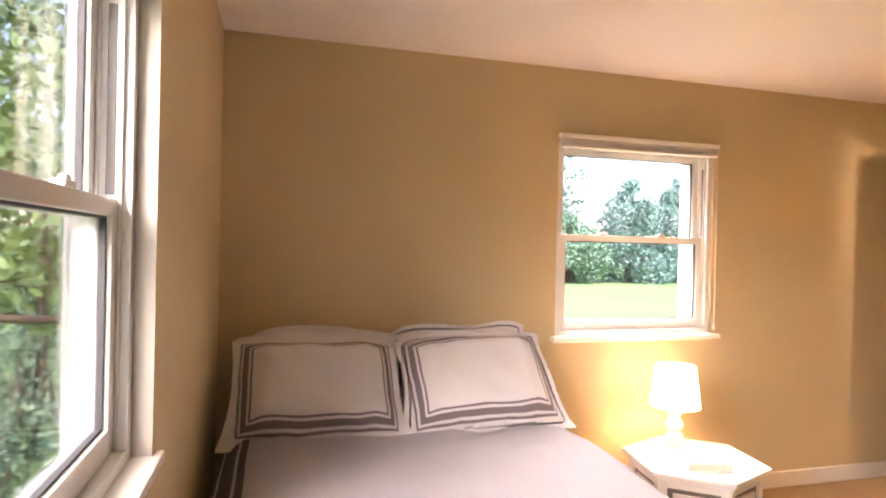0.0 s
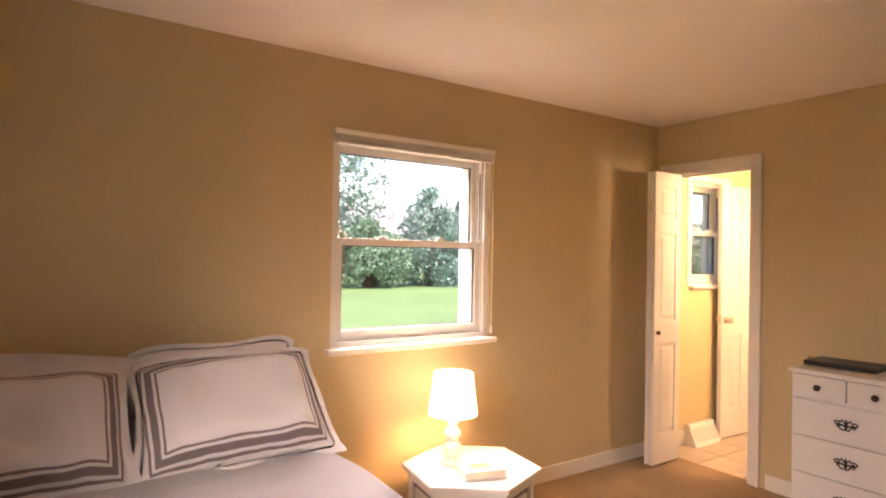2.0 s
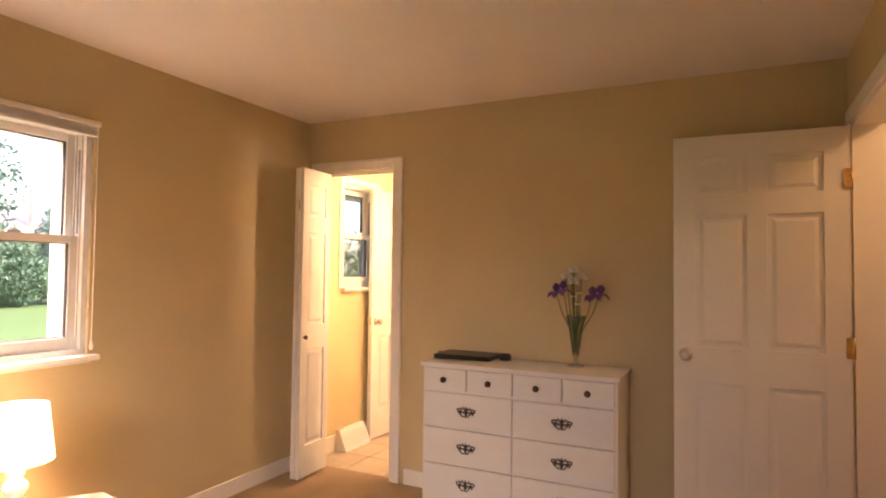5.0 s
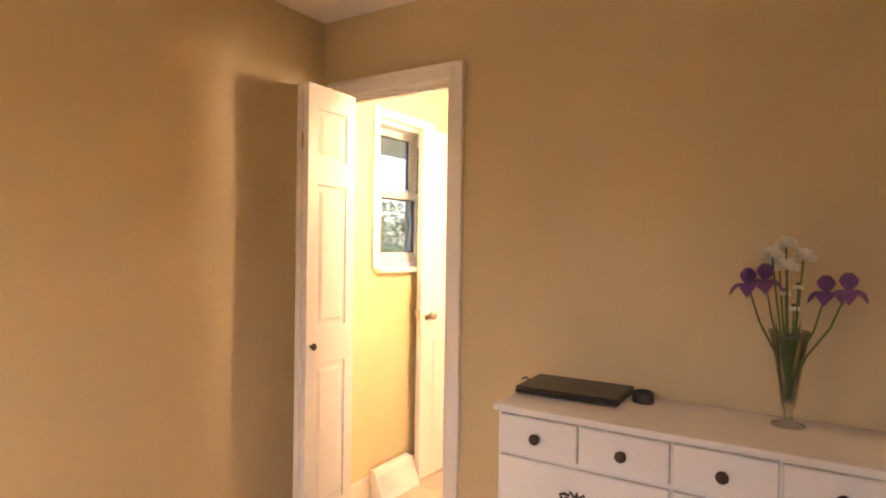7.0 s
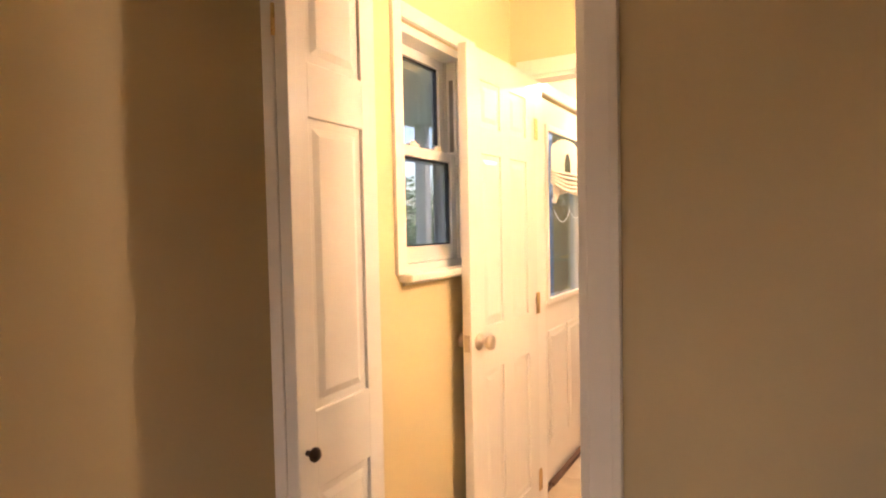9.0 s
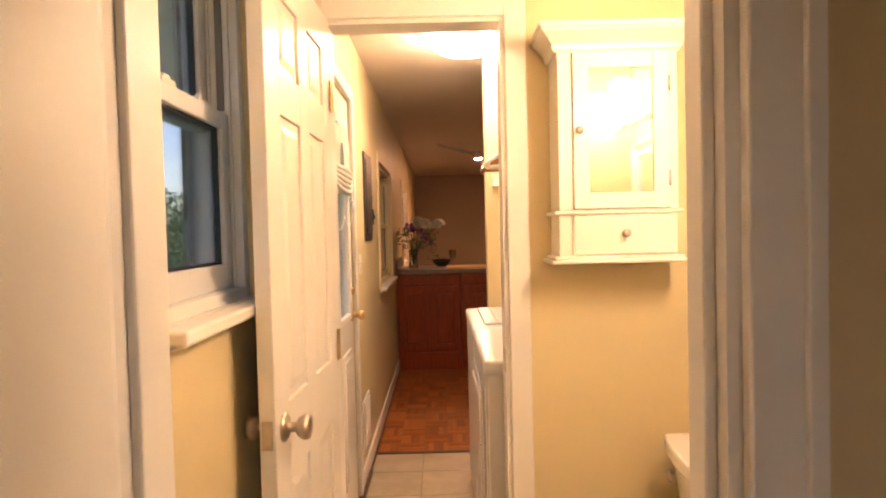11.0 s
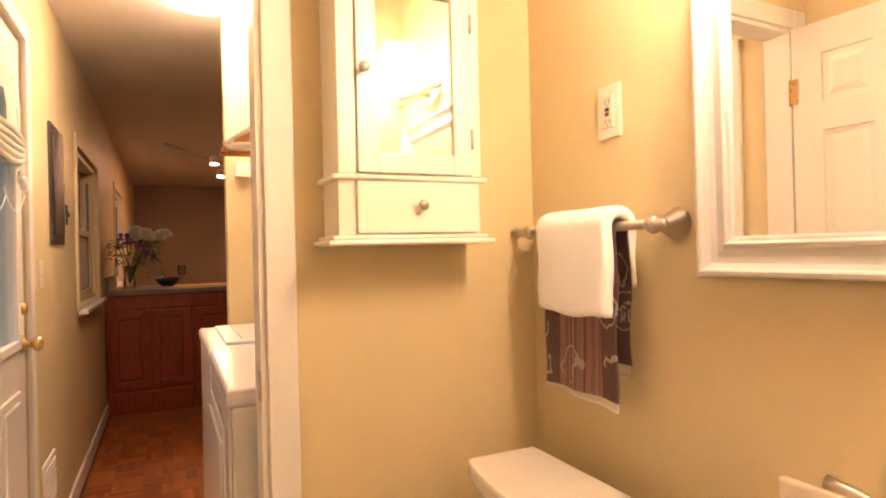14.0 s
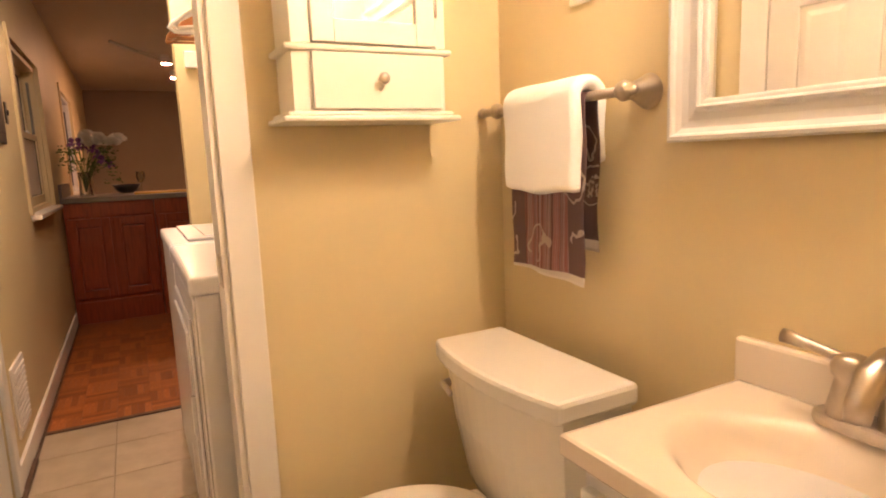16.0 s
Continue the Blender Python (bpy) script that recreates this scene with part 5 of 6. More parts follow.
part("drain", lathe(bmesh.new(), [(0, 0.004), (0.020, 0.003), (0.024, 0.0), (0.024, -0.01)], (4.562, -1.135, VZ - 0.095), 18), M_NICKEL, VA, "nickel drain")

FA = thing("faucet", (4.545, -1.29, VZ), "brushed nickel two-lever basin faucet", "faucet")
FY = -1.285
q = prism(bmesh.new(), [(4.545 + sx * 0.105 * abs(math.cos(a)) ** 0.35, FY + 0.030 * math.sin(a)) for a, sx in [(2 * math.pi * i / 32, 1 if math.cos(2 * math.pi * i / 32) >= 0 else -1) for i in range(32)]], VZ, VZ + 0.020, b=0.007)
part("base", q, M_NICKEL, FA)
part("spout", tube(bmesh.new(), [(4.545, FY, VZ + 0.015), (4.545, FY, VZ + 0.060), (4.545, FY + 0.010, VZ + 0.095), (4.545, FY + 0.040, VZ + 0.115), (4.545, FY + 0.075, VZ + 0.105), (4.545, FY + 0.098, VZ + 0.075), (4.545, FY + 0.100, VZ + 0.058)],
                       [0.025, 0.0225, 0.021, 0.020, 0.018, 0.0155, 0.014], 18), M_NICKEL, FA)
for sx in (-1, 1):
    hx_ = 4.545 + sx * 0.062
    hb = part("handle_body", lathe(bmesh.new(), [(0, 0), (0.027, 0), (0.026, 0.012), (0.019, 0.045), (0.017, 0.052), (0.022, 0.058), (0.024, 0.070), (0.018, 0.082), (0.008, 0.086), (0, 0.087)], (hx_, FY, VZ + 0.017), 20), M_NICKEL, FA)
    part("lever", tube(bmesh.new(), [(hx_, FY, VZ + 0.093), (hx_ + sx * 0.025, FY + 0.004, VZ + 0.098), (hx_ + sx * 0.060, FY + 0.010, VZ + 0.106), (hx_ + sx * 0.085, FY + 0.014, VZ + 0.110)], [0.009, 0.007, 0.0085, 0.0105], 12), M_NICKEL, hb)
part("lift_rod", lathe(bmesh.new(), [(0, 0), (0.003, 0), (0.003, 0.05), (0.007, 0.055), (0.007, 0.062), (0, 0.066)], (4.545, FY - 0.022, VZ + 0.02), 10), M_NICKEL, FA)

# floor register in front of the bathroom window
RG = thing("floor_register", (4.72, -0.05, 0), "cream slatted baseboard register", "register")
q = prism(bmesh.new(), [(-0.10, 0.0), (0.0, 0.0), (0.0, 0.155), (-0.035, 0.155)], 4.56, 4.885, b=0.003, m=Matrix(((0, 0, 1, 0), (1, 0, 0, -0.014), (0, 1, 0, 0), (0, 0, 0, 1))))
part("housing", q, M_TRIM, RG)
for i in range(14):
    x_ = 4.58 + i * 0.021
    q = box(x_, x_ + 0.009, -0.0015, 0.0015, -0.05, 0.05)
    bmesh.ops.transform(q, matrix=Matrix.Translation((0, -0.0835, 0.080)) @ Matrix.Rotation(radians(-22.8), 4, "X"), verts=q.verts)
    part("slat", q, M_TRIM, RG)

# ---------------- laundry ----------------
def machine(name, x0, x1, label, kind):
    r = thing(name, ((x0 + x1) / 2, -0.92, 0), label, kind)
    y0, y1 = -1.27, -0.575
    part("body", box(x0 + 0.004, x1 - 0.004, y0, y1 - 0.006, 0.015, 0.868, b=0.006), M_APPL, r)
    q = box(x0, x1, y0, y1 + 0.006, 0.868, 0.914, b=0.012, seg=3)
    part("top", q, M_APPL, r)
    part("front_panel", box(x0 + 0.012, x1 - 0.012, y1 - 0.006, y1, 0.03, 0.860, b=0.003), M_APPL, r)
    part("console", prism(bmesh.new(), [(y0, 0.912), (y0 + 0.13, 0.912), (y0 + 0.06, 1.05), (y0, 1.05)], x0 + 0.01, x1 - 0.01, b=0.006, m=Matrix(((0, 0, 1, 0), (1, 0, 0, 0), (0, 1, 0, 0), (0, 0, 0, 1)))), M_APPL, r)
    for a in (x0 + 0.05, x1 - 0.05):
        for b in (y0 + 0.05, y1 - 0.06):
            part("foot", lathe(bmesh.new(), [(0, 0), (0.02, 0), (0.02, 0.016), (0, 0.016)], (a, b, 0), 10), M_BLACK, r)
    return r


DRY = machine("dryer", 5.64, 6.30, "white clothes dryer with a square door", "dryer")
q = box(5.72, 6.22, -0.575, -0.566, 0.32, 0.80, b=0.006)
bx(q, 5.76, 6.18, -0.567, -0.560, 0.36, 0.76, b=0.006)
DD = part("door", q, M_APPL, DRY)
part("handle", box(5.735, 5.75, -0.567, -0.555, 0.50, 0.60, b=0.003), M_APPL, DD)
for z in (0.40, 0.72):
    part("hinge", box(6.222, 6.236, -0.575, -0.564, z - 0.03, z + 0.03, b=0.002), M_NICKEL, DD, "steel hinge")
part("side_seam", box(5.6425, 5.6445, -0.70, -0.694, 0.03, 0.86), M_SEAM, DRY)
WSH = machine("washer", 6.315, 6.985, "white top-loading washing machine with a lid", "washer")
LID = part("lid", box(6.38, 6.92, -1.08, -0.63, 0.914, 0.926, b=0.005), M_APPL, WSH)
part("lid_inset", box(6.42, 6.88, -1.04, -0.69, 0.925, 0.929, b=0.003), M_APPL, LID)

SH = thing("wall_shelf", (6.3, -1.2, 1.60), "white painted shelf over the machines with a rod", "shelf")
part("board", box(5.61, 7.019, SOUTH_BATH + 0.001, -0.93, 1.862, 1.882, b=0.003), M_TRIM, SH)
part("cleat", box(6.998, 7.019, SOUTH_BATH + 0.02, -0.735, 1.585, 1.654, b=0.003), M_TRIM, SH)
part("rod", tube(bmesh.new(), [(5.61, -0.86, 1.79), (7.018, -0.86, 1.79)], 0.014, 12), M_TRIM, SH)


def hanger_thing(x, label, material, turn):
    h = thing("clothes_hanger", (x, -0.86, 1.80), label, "hanger", turn, group="hangers on the laundry rod")
    q = tube(bmesh.new(), [(0, -0.016, 0.004), (0, -0.014, 0.020), (0, 0.0, 0.028), (0, 0.016, 0.016), (0, 0.014, -0.004), (0, 0.0, -0.022), (0, 0.0, -0.045)], 0.0028, 8)
    part("hook", q, M_NICKEL, h, local=True)
    q = tube(bmesh.new(), [(0, 0, -0.042), (0, 0.10, -0.075), (0, 0.19, -0.125), (0, 0.205, -0.145), (0, 0.19, -0.155), (0, 0, -0.150), (0, -0.19, -0.155), (0, -0.205, -0.145), (0, -0.19, -0.125), (0, -0.10, -0.075), (0, 0, -0.042)], 0.009, 8)
    part("frame", q, material, h, local=True)
    return h


hanger_thing(6.45, "white plastic hanger on the rod", M_TRIM, -24)
hanger_thing(6.60, "white plastic hanger on the rod", M_TRIM, 8)
hanger_wood = wood("hanger_wood", (0.30, 0.11, 0.035), (0.52, 0.23, 0.08), (3, 3, 12))
for hx_, tn_ in ((6.70, -12), (6.755, -6), (6.81, -9)):
    h = thing("clothes_hanger", (hx_, -0.86, 1.80), "flat wooden coat hanger on the rod", "hanger", tn_, group="wooden hangers on the laundry rod")
    part("hook", tube(bmesh.new(), [(0, -0.016, 0.004), (0, -0.014, 0.020), (0, 0.0, 0.028), (0, 0.016, 0.016), (0, 0.014, -0.004), (0, 0.0, -0.022), (0, 0.0, -0.045)], 0.0028, 8), M_NICKEL, h, local=True)
    half = [(0.0, -0.030), (0.05, -0.040), (0.13, -0.075), (0.20, -0.130), (0.205, -0.150), (0.185, -0.152), (0.11, -0.115), (0.0, -0.085)]
    q = prism(bmesh.new(), half + [(-a, b) for a, b in half[-2:0:-1]], -0.012, 0.012, b=0.004, m=Matrix(((0, 0, 1, 0), (1, 0, 0, 0), (0, 1, 0, 0), (0, 0, 0, 1))))
    part("shoulders", q, hanger_wood, h, local=True)
    part("trouser_bar", tube(bmesh.new(), [(0, -0.175, -0.145), (0, 0.175, -0.145)], 0.005, 8), hanger_wood, h, local=True)
q = box(6.55, 6.95, -1.25, -0.95, 1.883, 1.95, b=0.02)
solid("folded_blanket", q, M_COAT, "folded rust cloth on the shelf", "blanket", base=(6.75, -1.07, 1.882))

DOME = thing("ceiling_light", (6.78, -0.60, H - 0.10), "lit flush ceiling light with an opal dome", "lamp")
part("pan", lathe(bmesh.new(), [(0, 0), (0.11, 0), (0.11, -0.03), (0, -0.03)], (6.78, -0.60, H), 36), M_TRIM, DOME)
part("dome", lathe(bmesh.new(), [(0, -0.0315), (0.112, -0.0315), (0.185, -0.040), (0.18, -0.055), (0.15, -0.082), (0.10, -0.098), (0.04, -0.107), (0, -0.108)], (6.78, -0.60, H), 36), M_DOME, DOME, "lit opal glass dome")

HL = thing("hall_light", (3.75, -3.85, H - 0.09), "lit flush hall light with an opal dome", "lamp")
part("pan", lathe(bmesh.new(), [(0, 0), (0.15, 0), (0.15, -0.02), (0, -0.02)], (3.75, -3.85, H), 30), M_TRIM, HL)
part("dome", lathe(bmesh.new(), [(0.145, -0.02), (0.14, -0.04), (0.11, -0.07), (0.05, -0.088), (0, -0.09)], (3.75, -3.85, H), 30), M_HALL, HL, "lit opal glass dome")

# outer door with a big light
EX0, EX1 = 5.86, 6.645
ED = thing("door_3", ((EX0 + EX1) / 2, 0.03, 0.0), "white outer door with a tall glass light", "door", kind="structure")
q = bmesh.new()
GX0, GX1, GZ0, GZ1 = 5.98, 6.525, 0.955, 1.84
for a, b, z0, z1 in ((EX0, GX0, 0.012, 1.985), (GX1, EX1, 0.012, 1.985), (GX0, GX1, 0.012, GZ0), (GX0, GX1, GZ1, 1.985)):
    bx(q, a, b, 0.004, 0.046, z0, z1)
part("leaf", q, M_DOOR, ED)
q = bmesh.new()
for a, b, z0, z1 in ((GX0 - 0.02, GX0 + 0.012, GZ0 - 0.02, GZ1 + 0.02), (GX1 - 0.012, GX1 + 0.02, GZ0 - 0.02, GZ1 + 0.02), (GX0 + 0.012, GX1 - 0.012, GZ0 - 0.02, GZ0 + 0.012), (GX0 + 0.012, GX1 - 0.012, GZ1 - 0.012, GZ1 + 0.02)):
    bx(q, a, b, -0.008, 0.012, z0, z1, b=0.005)
part("glazing_bead", q, M_TRIM, ED)
p_ = part("pane", box(GX0 + 0.002, GX1 - 0.002, 0.022, 0.027, GZ0 + 0.002, GZ1 - 0.002), M_PANE, ED, "clear door glass")
p_.visible_shadow = False
for a, b in ((5.97, 6.225), (6.285, 6.54)):
    q = box(a, b, -0.004, 0.006, 0.20, 0.80, b=0.005)
    bx(q, a + 0.03, b - 0.03, -0.009, 0.0, 0.23, 0.77, b=0.006)
    part("panel", q, M_DOOR, ED)
for z, r in ((0.945, 0.027), (1.065, 0.020)):
    q = lathe(bmesh.new(), [(0, 0), (r * 1.1, 0), (r * 1.1, 0.005), (r * 0.5, 0.012), (r * 0.4, 0.03), (r * 0.8, 0.036), (r, 0.048), (r * 0.8, 0.062), (0, 0.066)] if z < 1 else [(0, 0), (r, 0), (r, 0.01), (r * 0.7, 0.018), (0, 0.019)], (6.600, 0.004, z), 20, Matrix.Rotation(radians(90), 4, "X"))
    part("knob" if z < 1 else "deadbolt", q, M_BRASS, ED, "polished brass door knob" if z < 1 else "brass deadbolt")
part("hinge", tube(bmesh.new(), [(EX0 - 0.004, -0.004, 0.93), (EX0 - 0.004, -0.004, 1.03)], 0.007, 8), M_BRASS, ED, "brass hinge")
for a, b, z0, z1 in ((EX0 - 0.075, EX0 - 0.015, 0, 2.06), (6.66, 6.722, 0, 2.06), (EX0 - 0.015, 6.66, 2.0, 2.06)):
    trim("trim", box(a, b, -0.018, 0.0, z0, z1, b=0.004), "white painted casing of the outer door")
trim("threshold", box(5.94, 7.0, -0.03, 0.0, 0.0, 0.022, b=0.004), "dark wooden threshold of the outer door", M_THRESH)
trim("threshold", box(5.62, 9.5, -0.024, -0.0142, 0.0, 0.014, b=0.003), "dark wooden shoe moulding", M_THRESH)

# gathered shade at the top of the door light
RS = thing("door_shade", (6.305, -0.02, 1.60), "gathered cream door shade with looped cords", "window shade")


def valance(u, v):
    """Stiff lace heading: u along the door, v from the folds up to the scalloped edge."""
    x = GX0 + 0.01 + (GX1 - GX0 - 0.02) * u
    top = 1.735 + 0.065 * math.sin(math.pi * u) ** 0.6 + 0.007 * abs(math.sin(u * math.pi * 9))
    return Vector((x, -0.022 - 0.010 * math.sin(math.pi * u), 1.615 + (top - 1.615) * v))


q = bmesh.new()
NU, NV = 72, 20
grid = [[q.verts.new(valance(i / NU, j / NV)) for j in range(NV + 1)] for i in range(NU + 1)]
for i in range(NU):
    for j in range(NV):
        u, v = (i + 0.5) / NU, (j + 0.5) / NV
        arch = any(abs(u - c) < w and v < 0.62 - 0.5 * ((u - c) / w) ** 2 * 0.6 for c, w in ((0.46, 0.10), (0.86, 0.045)))
        if not arch:
            q.faces.new((grid[i][j], grid[i + 1][j], grid[i + 1][j + 1], grid[i][j + 1]))
bmesh.ops.delete(q, geom=[w for w in q.verts if not w.link_faces], context="VERTS")
bmesh.ops.solidify(q, geom=q.faces[:], thickness=0.002)
M_LACE = cloth("cream_lace", (0.74, 0.70, 0.58), 260, 0.12)
part("valance", q, M_LACE, RS, "cream lace heading with arched cut-outs")
for i in range(5):
    sag = 0.010 * i
    q = tube(bmesh.new(), [(GX0 + (GX1 - GX0) * k / 14, -0.026 - 0.020 * math.sin(math.pi * k / 14), 1.618 - 0.014 * i - sag * math.sin(math.pi * k / 14)) for k in range(15)], 0.0085, 10)
    part("fold", q, M_LACE, RS)


def flap(u, v):
    """The loose hem under the folds, drooping at its ends."""
    x = GX0 + 0.005 + (GX1 - GX0 - 0.01) * u
    drop = 0.035 + 0.055 * abs(2 * u - 1) ** 1.6
    return Vector((x, -0.030 - 0.012 * math.sin(u * 19) * v, 1.555 - drop * v))


part("hem", surface(bmesh.new(), flap, 40, 8, 0.003), M_LACE, RS, "drooping cream hem", smooth=True)
for x in (GX0 + 0.02, GX1 - 0.02):
    part("tassel", lathe(bmesh.new(), [(0, 0), (0.011, 0.004), (0.014, 0.022), (0.007, 0.034), (0.010, 0.042), (0, 0.052)], (x, -0.032, 1.455), 12), M_TOWEL, RS, "white knotted tassel")
for x0, x1, z in ((6.00, 6.26, 1.36), (6.24, 6.51, 1.38)):
    part("cord", tube(bmesh.new(), [(x0 + (x1 - x0) * t, -0.030, z + 0.06 * (2 * t - 1) ** 2) for t in [i / 10 for i in range(11)]], 0.0018, 6), M_TOWEL, RS, "looped white cord")

EP = thing("breaker_panel", (7.31, 0, 1.31), "dark grey steel breaker panel on the wall", "breaker panel")
part("box", box(7.15, 7.48, -0.012, 0.0, 1.30, 1.82, b=0.003), M_PANEL, EP)
part("cover", box(7.18, 7.45, -0.018, -0.011, 1.34, 1.78, b=0.003), M_PANEL, EP)
part("catch", box(7.435, 7.447, -0.023, -0.017, 1.53, 1.58, b=0.002), M_NICKEL, EP)


def plate(name, x0, x1, z0, z1, material, label, category):
    r = thing(name, ((x0 + x1) / 2, 0, z0), label, category)
    part("plate", box(x0, x1, -0.006, 0.0, z0, z1, b=0.002), material, r)
    xc, zc = (x0 + x1) / 2, (z0 + z1) / 2
    part("toggle", box(xc - 0.005, xc + 0.005, -0.014, -0.005, zc - 0.012, zc + 0.012, b=0.002), material, r)


plate("light_switch", 6.88, 6.96, 1.12, 1.23, M_IVORY, "ivory light switch plate", "switch")
plate("light_switch", 7.60, 7.65, 1.40, 1.50, M_BLACK, "small dark thermostat switch", "switch")
VN = thing("wall_vent", (7.0, 0, 0.18), "white wall register near the floor", "vent")
part("frame", box(6.86, 7.12, -0.010, 0.0, 0.16, 0.44, b=0.003), M_TRIM, VN)
for i in range(10):
    part("slat", box(6.885, 7.095, -0.016, -0.008, 0.185 + i * 0.024, 0.199 + i * 0.024, b=0.002), M_TRIM, VN)

# ---------------- kitchen ----------------
PX = 9.46
COU = box(PX - 0.035, PX + 0.72, -2.6, -0.002, 0.937, 0.977, b=0.006)
solid("countertop", COU, M_COUNTER, "long grey-brown laminate kitchen countertop", "countertop", base=(9.8, -1.3, 0.937))
solid("backsplash", box(PX - 0.02, PX + 0.70, -0.022, -0.002, 0.978, 1.08, b=0.003), M_COUNTER, "grey-brown laminate upstand by the wall", "backsplash")
for i in range(4):
    y1 = -0.012 - i * 0.62
    y0 = y1 - 0.615
    c = thing("base_cabinet", (PX + 0.3, (y0 + y1) / 2, 0), "cherry wood base cabinet with panelled doors", "cabinet", group="peninsula cabinets")
    q = box(PX + 0.012, PX + 0.66, y0, y1, 0.0, 0.936)
    part("body", q, M_CHERRY, c)
    part("toe_kick", box(PX + 0.004, PX + 0.013, y0, y1, 0.0, 0.17, b=0.002), M_CHERRY, c)
    part("top_rail", box(PX - 0.004, PX + 0.013, y0, y1, 0.83, 0.936, b=0.002), M_CHERRY, c)
    for a, b in ((y0 + 0.02, (y0 + y1) / 2 - 0.01), ((y0 + y1) / 2 + 0.01, y1 - 0.02)):
        q = bmesh.new()
        for aa, bb, z0, z1 in ((a, a + 0.055, 0.20, 0.815), (b - 0.055, b, 0.20, 0.815), (a + 0.055, b - 0.055, 0.20, 0.26), (a + 0.055, b - 0.055, 0.75, 0.815)):
            bx(q, PX - 0.010, PX + 0.010, aa, bb, z0, z1, b=0.004)
        dd = part("door", q, M_CHERRY, c)
        part("door_panel", box(PX - 0.004, PX + 0.008, a + 0.062, b - 0.062, 0.268, 0.742, b=0.006), M_CHERRY, dd)
UC = thing("upper_cabinet", (7.27, -1.0, 1.92), "cream painted wall cabinet beside the opening", "cabinet")
part("body", box(7.125, 7.42, -1.25, -0.742, 1.92, H - 0.002, b=0.004), M_CAB, UC)
part("door", box(7.13, 7.27, -0.7415, -0.727, 1.93, H - 0.03, b=0.004), M_CAB, UC)
part("door", box(7.28, 7.41, -0.7415, -0.727, 1.93, H - 0.03, b=0.004), M_CAB, UC)

TL = thing("track_light", (11.6, -1.0, H - 0.12), "white ceiling track with lit spot heads", "lamp")
part("track", tube(bmesh.new(), [(10.6, -0.45, H - 0.018), (12.6, -1.45, H - 0.018)], 0.016, 8), M_TRIM, TL)
for i, (x, y) in enumerate(((11.05, -0.93), (12.1, -1.08))):
    ty = -0.45 - (x - 10.6) * 0.5
    part("stem", tube(bmesh.new(), [(x, ty, H - 0.02), (x, y, H - 0.05)], 0.008, 8), M_TRIM, TL)
    part("head", lathe(bmesh.new(), [(0, 0), (0.035, 0), (0.045, -0.03), (0.05, -0.09), (0.044, -0.09), (0, -0.07)], (x, y, H - 0.04), 18), M_TRIM, TL)
    part("lens", lathe(bmesh.new(), [(0, -0.085), (0.042, -0.085), (0.042, -0.092), (0, -0.100)], (x, y, H - 0.04), 18), M_SPOT, TL, "lit spot lamp")

# things on the counter
CT = 0.977
BQ = thing("bouquet_vase", (9.80, -0.16, CT), "glass vase of white and purple flowers", "vase")
part("glass_vase", lathe(bmesh.new(), [(0, 0), (0.05, 0), (0.05, 0.01), (0.042, 0.10), (0.05, 0.19), (0.047, 0.19), (0.038, 0.10), (0.045, 0.012), (0, 0.012)], (9.80, -0.16, CT), 20), M_VASE, BQ)
rnd = random.Random(11)
for i in range(26):
    a, r = rnd.uniform(0, 6.28), rnd.uniform(0.02, 0.24) ** 1.0
    c = (9.80 + 0.8 * r * math.cos(a), -0.21 + 1.1 * r * math.sin(a) * (1 if math.sin(a) < 0 else 0.6), CT + 0.28 + rnd.uniform(0.0, 0.20) - 0.25 * r)
    part("stem", tube(bmesh.new(), [(9.80, -0.16, CT + 0.03), (9.80 + 0.3 * (c[0] - 9.8), -0.16 + 0.3 * (c[1] + 0.16), CT + 0.19), c], 0.003, 5), M_GREEN, BQ)
    if i % 3 == 0:
        c = (9.72 + 0.05 * (i % 2), (-0.20, -0.40, -0.27)[i // 3 % 3] + rnd.uniform(-0.03, 0.03), CT + 0.44 + rnd.uniform(-0.05, 0.03))
        part("white_flower", flower_head(bmesh.new(), c, 0.075, 220, i, 0.8), M_PETAL, BQ, "creamy white mum")
    elif i % 3 == 1:
        part("iris_flower", iris(bmesh.new(), c, 0.05, i), M_PURPLE, BQ, "purple iris flower")
    else:
        q = bmesh.new()
        for j in range(14):
            flower_head(q, (c[0] + rnd.uniform(-0.06, 0.06), c[1] + rnd.uniform(-0.06, 0.06), c[2] - rnd.uniform(0.0, 0.16)), 0.035, 4, i * 20 + j)
        part("foliage", q, M_GREEN, BQ, "dark green leaves")
WG = lathe(bmesh.new(), [(0, 0), (0.034, 0), (0.034, 0.003), (0.004, 0.008), (0.004, 0.085), (0.025, 0.10), (0.036, 0.13), (0.034, 0.18), (0.032, 0.18), (0.034, 0.13), (0.022, 0.102), (0, 0.09)], (9.72, -0.56, CT), 20)
solid("wine_glass", WG, M_VASE, "clear stemmed wine glass on the counter", "glass", base=(9.72, -0.56, CT))
solid("placemat", box(9.50, 9.86, -1.05, -0.50, CT, CT + 0.012, b=0.004), M_YELLOW, "folded yellow cloth on the counter", "placemat")
BW = thing("black_bowl", (10.0, -0.45, CT), "black bowl on the counter", "bowl")
part("bowl", lathe(bmesh.new(), [(0, 0), (0.05, 0), (0.085, 0.03), (0.11, 0.075), (0.105, 0.075), (0.08, 0.035), (0, 0.01)], (10.0, -0.45, CT), 24), M_BLACK, BW)

# ---------------- outside ----------------
GZ = -0.42
solid("ground", box(-250, 260, 0.2, 500, GZ - 0.3, GZ), M_LAWN, "mown green lawn reaching to the trees", "lawn", "structure")
solid("ground_side", box(-250, -0.2, -250, 0.2, GZ - 0.3, GZ), M_LAWN, "grass beside the house", "lawn", "structure")


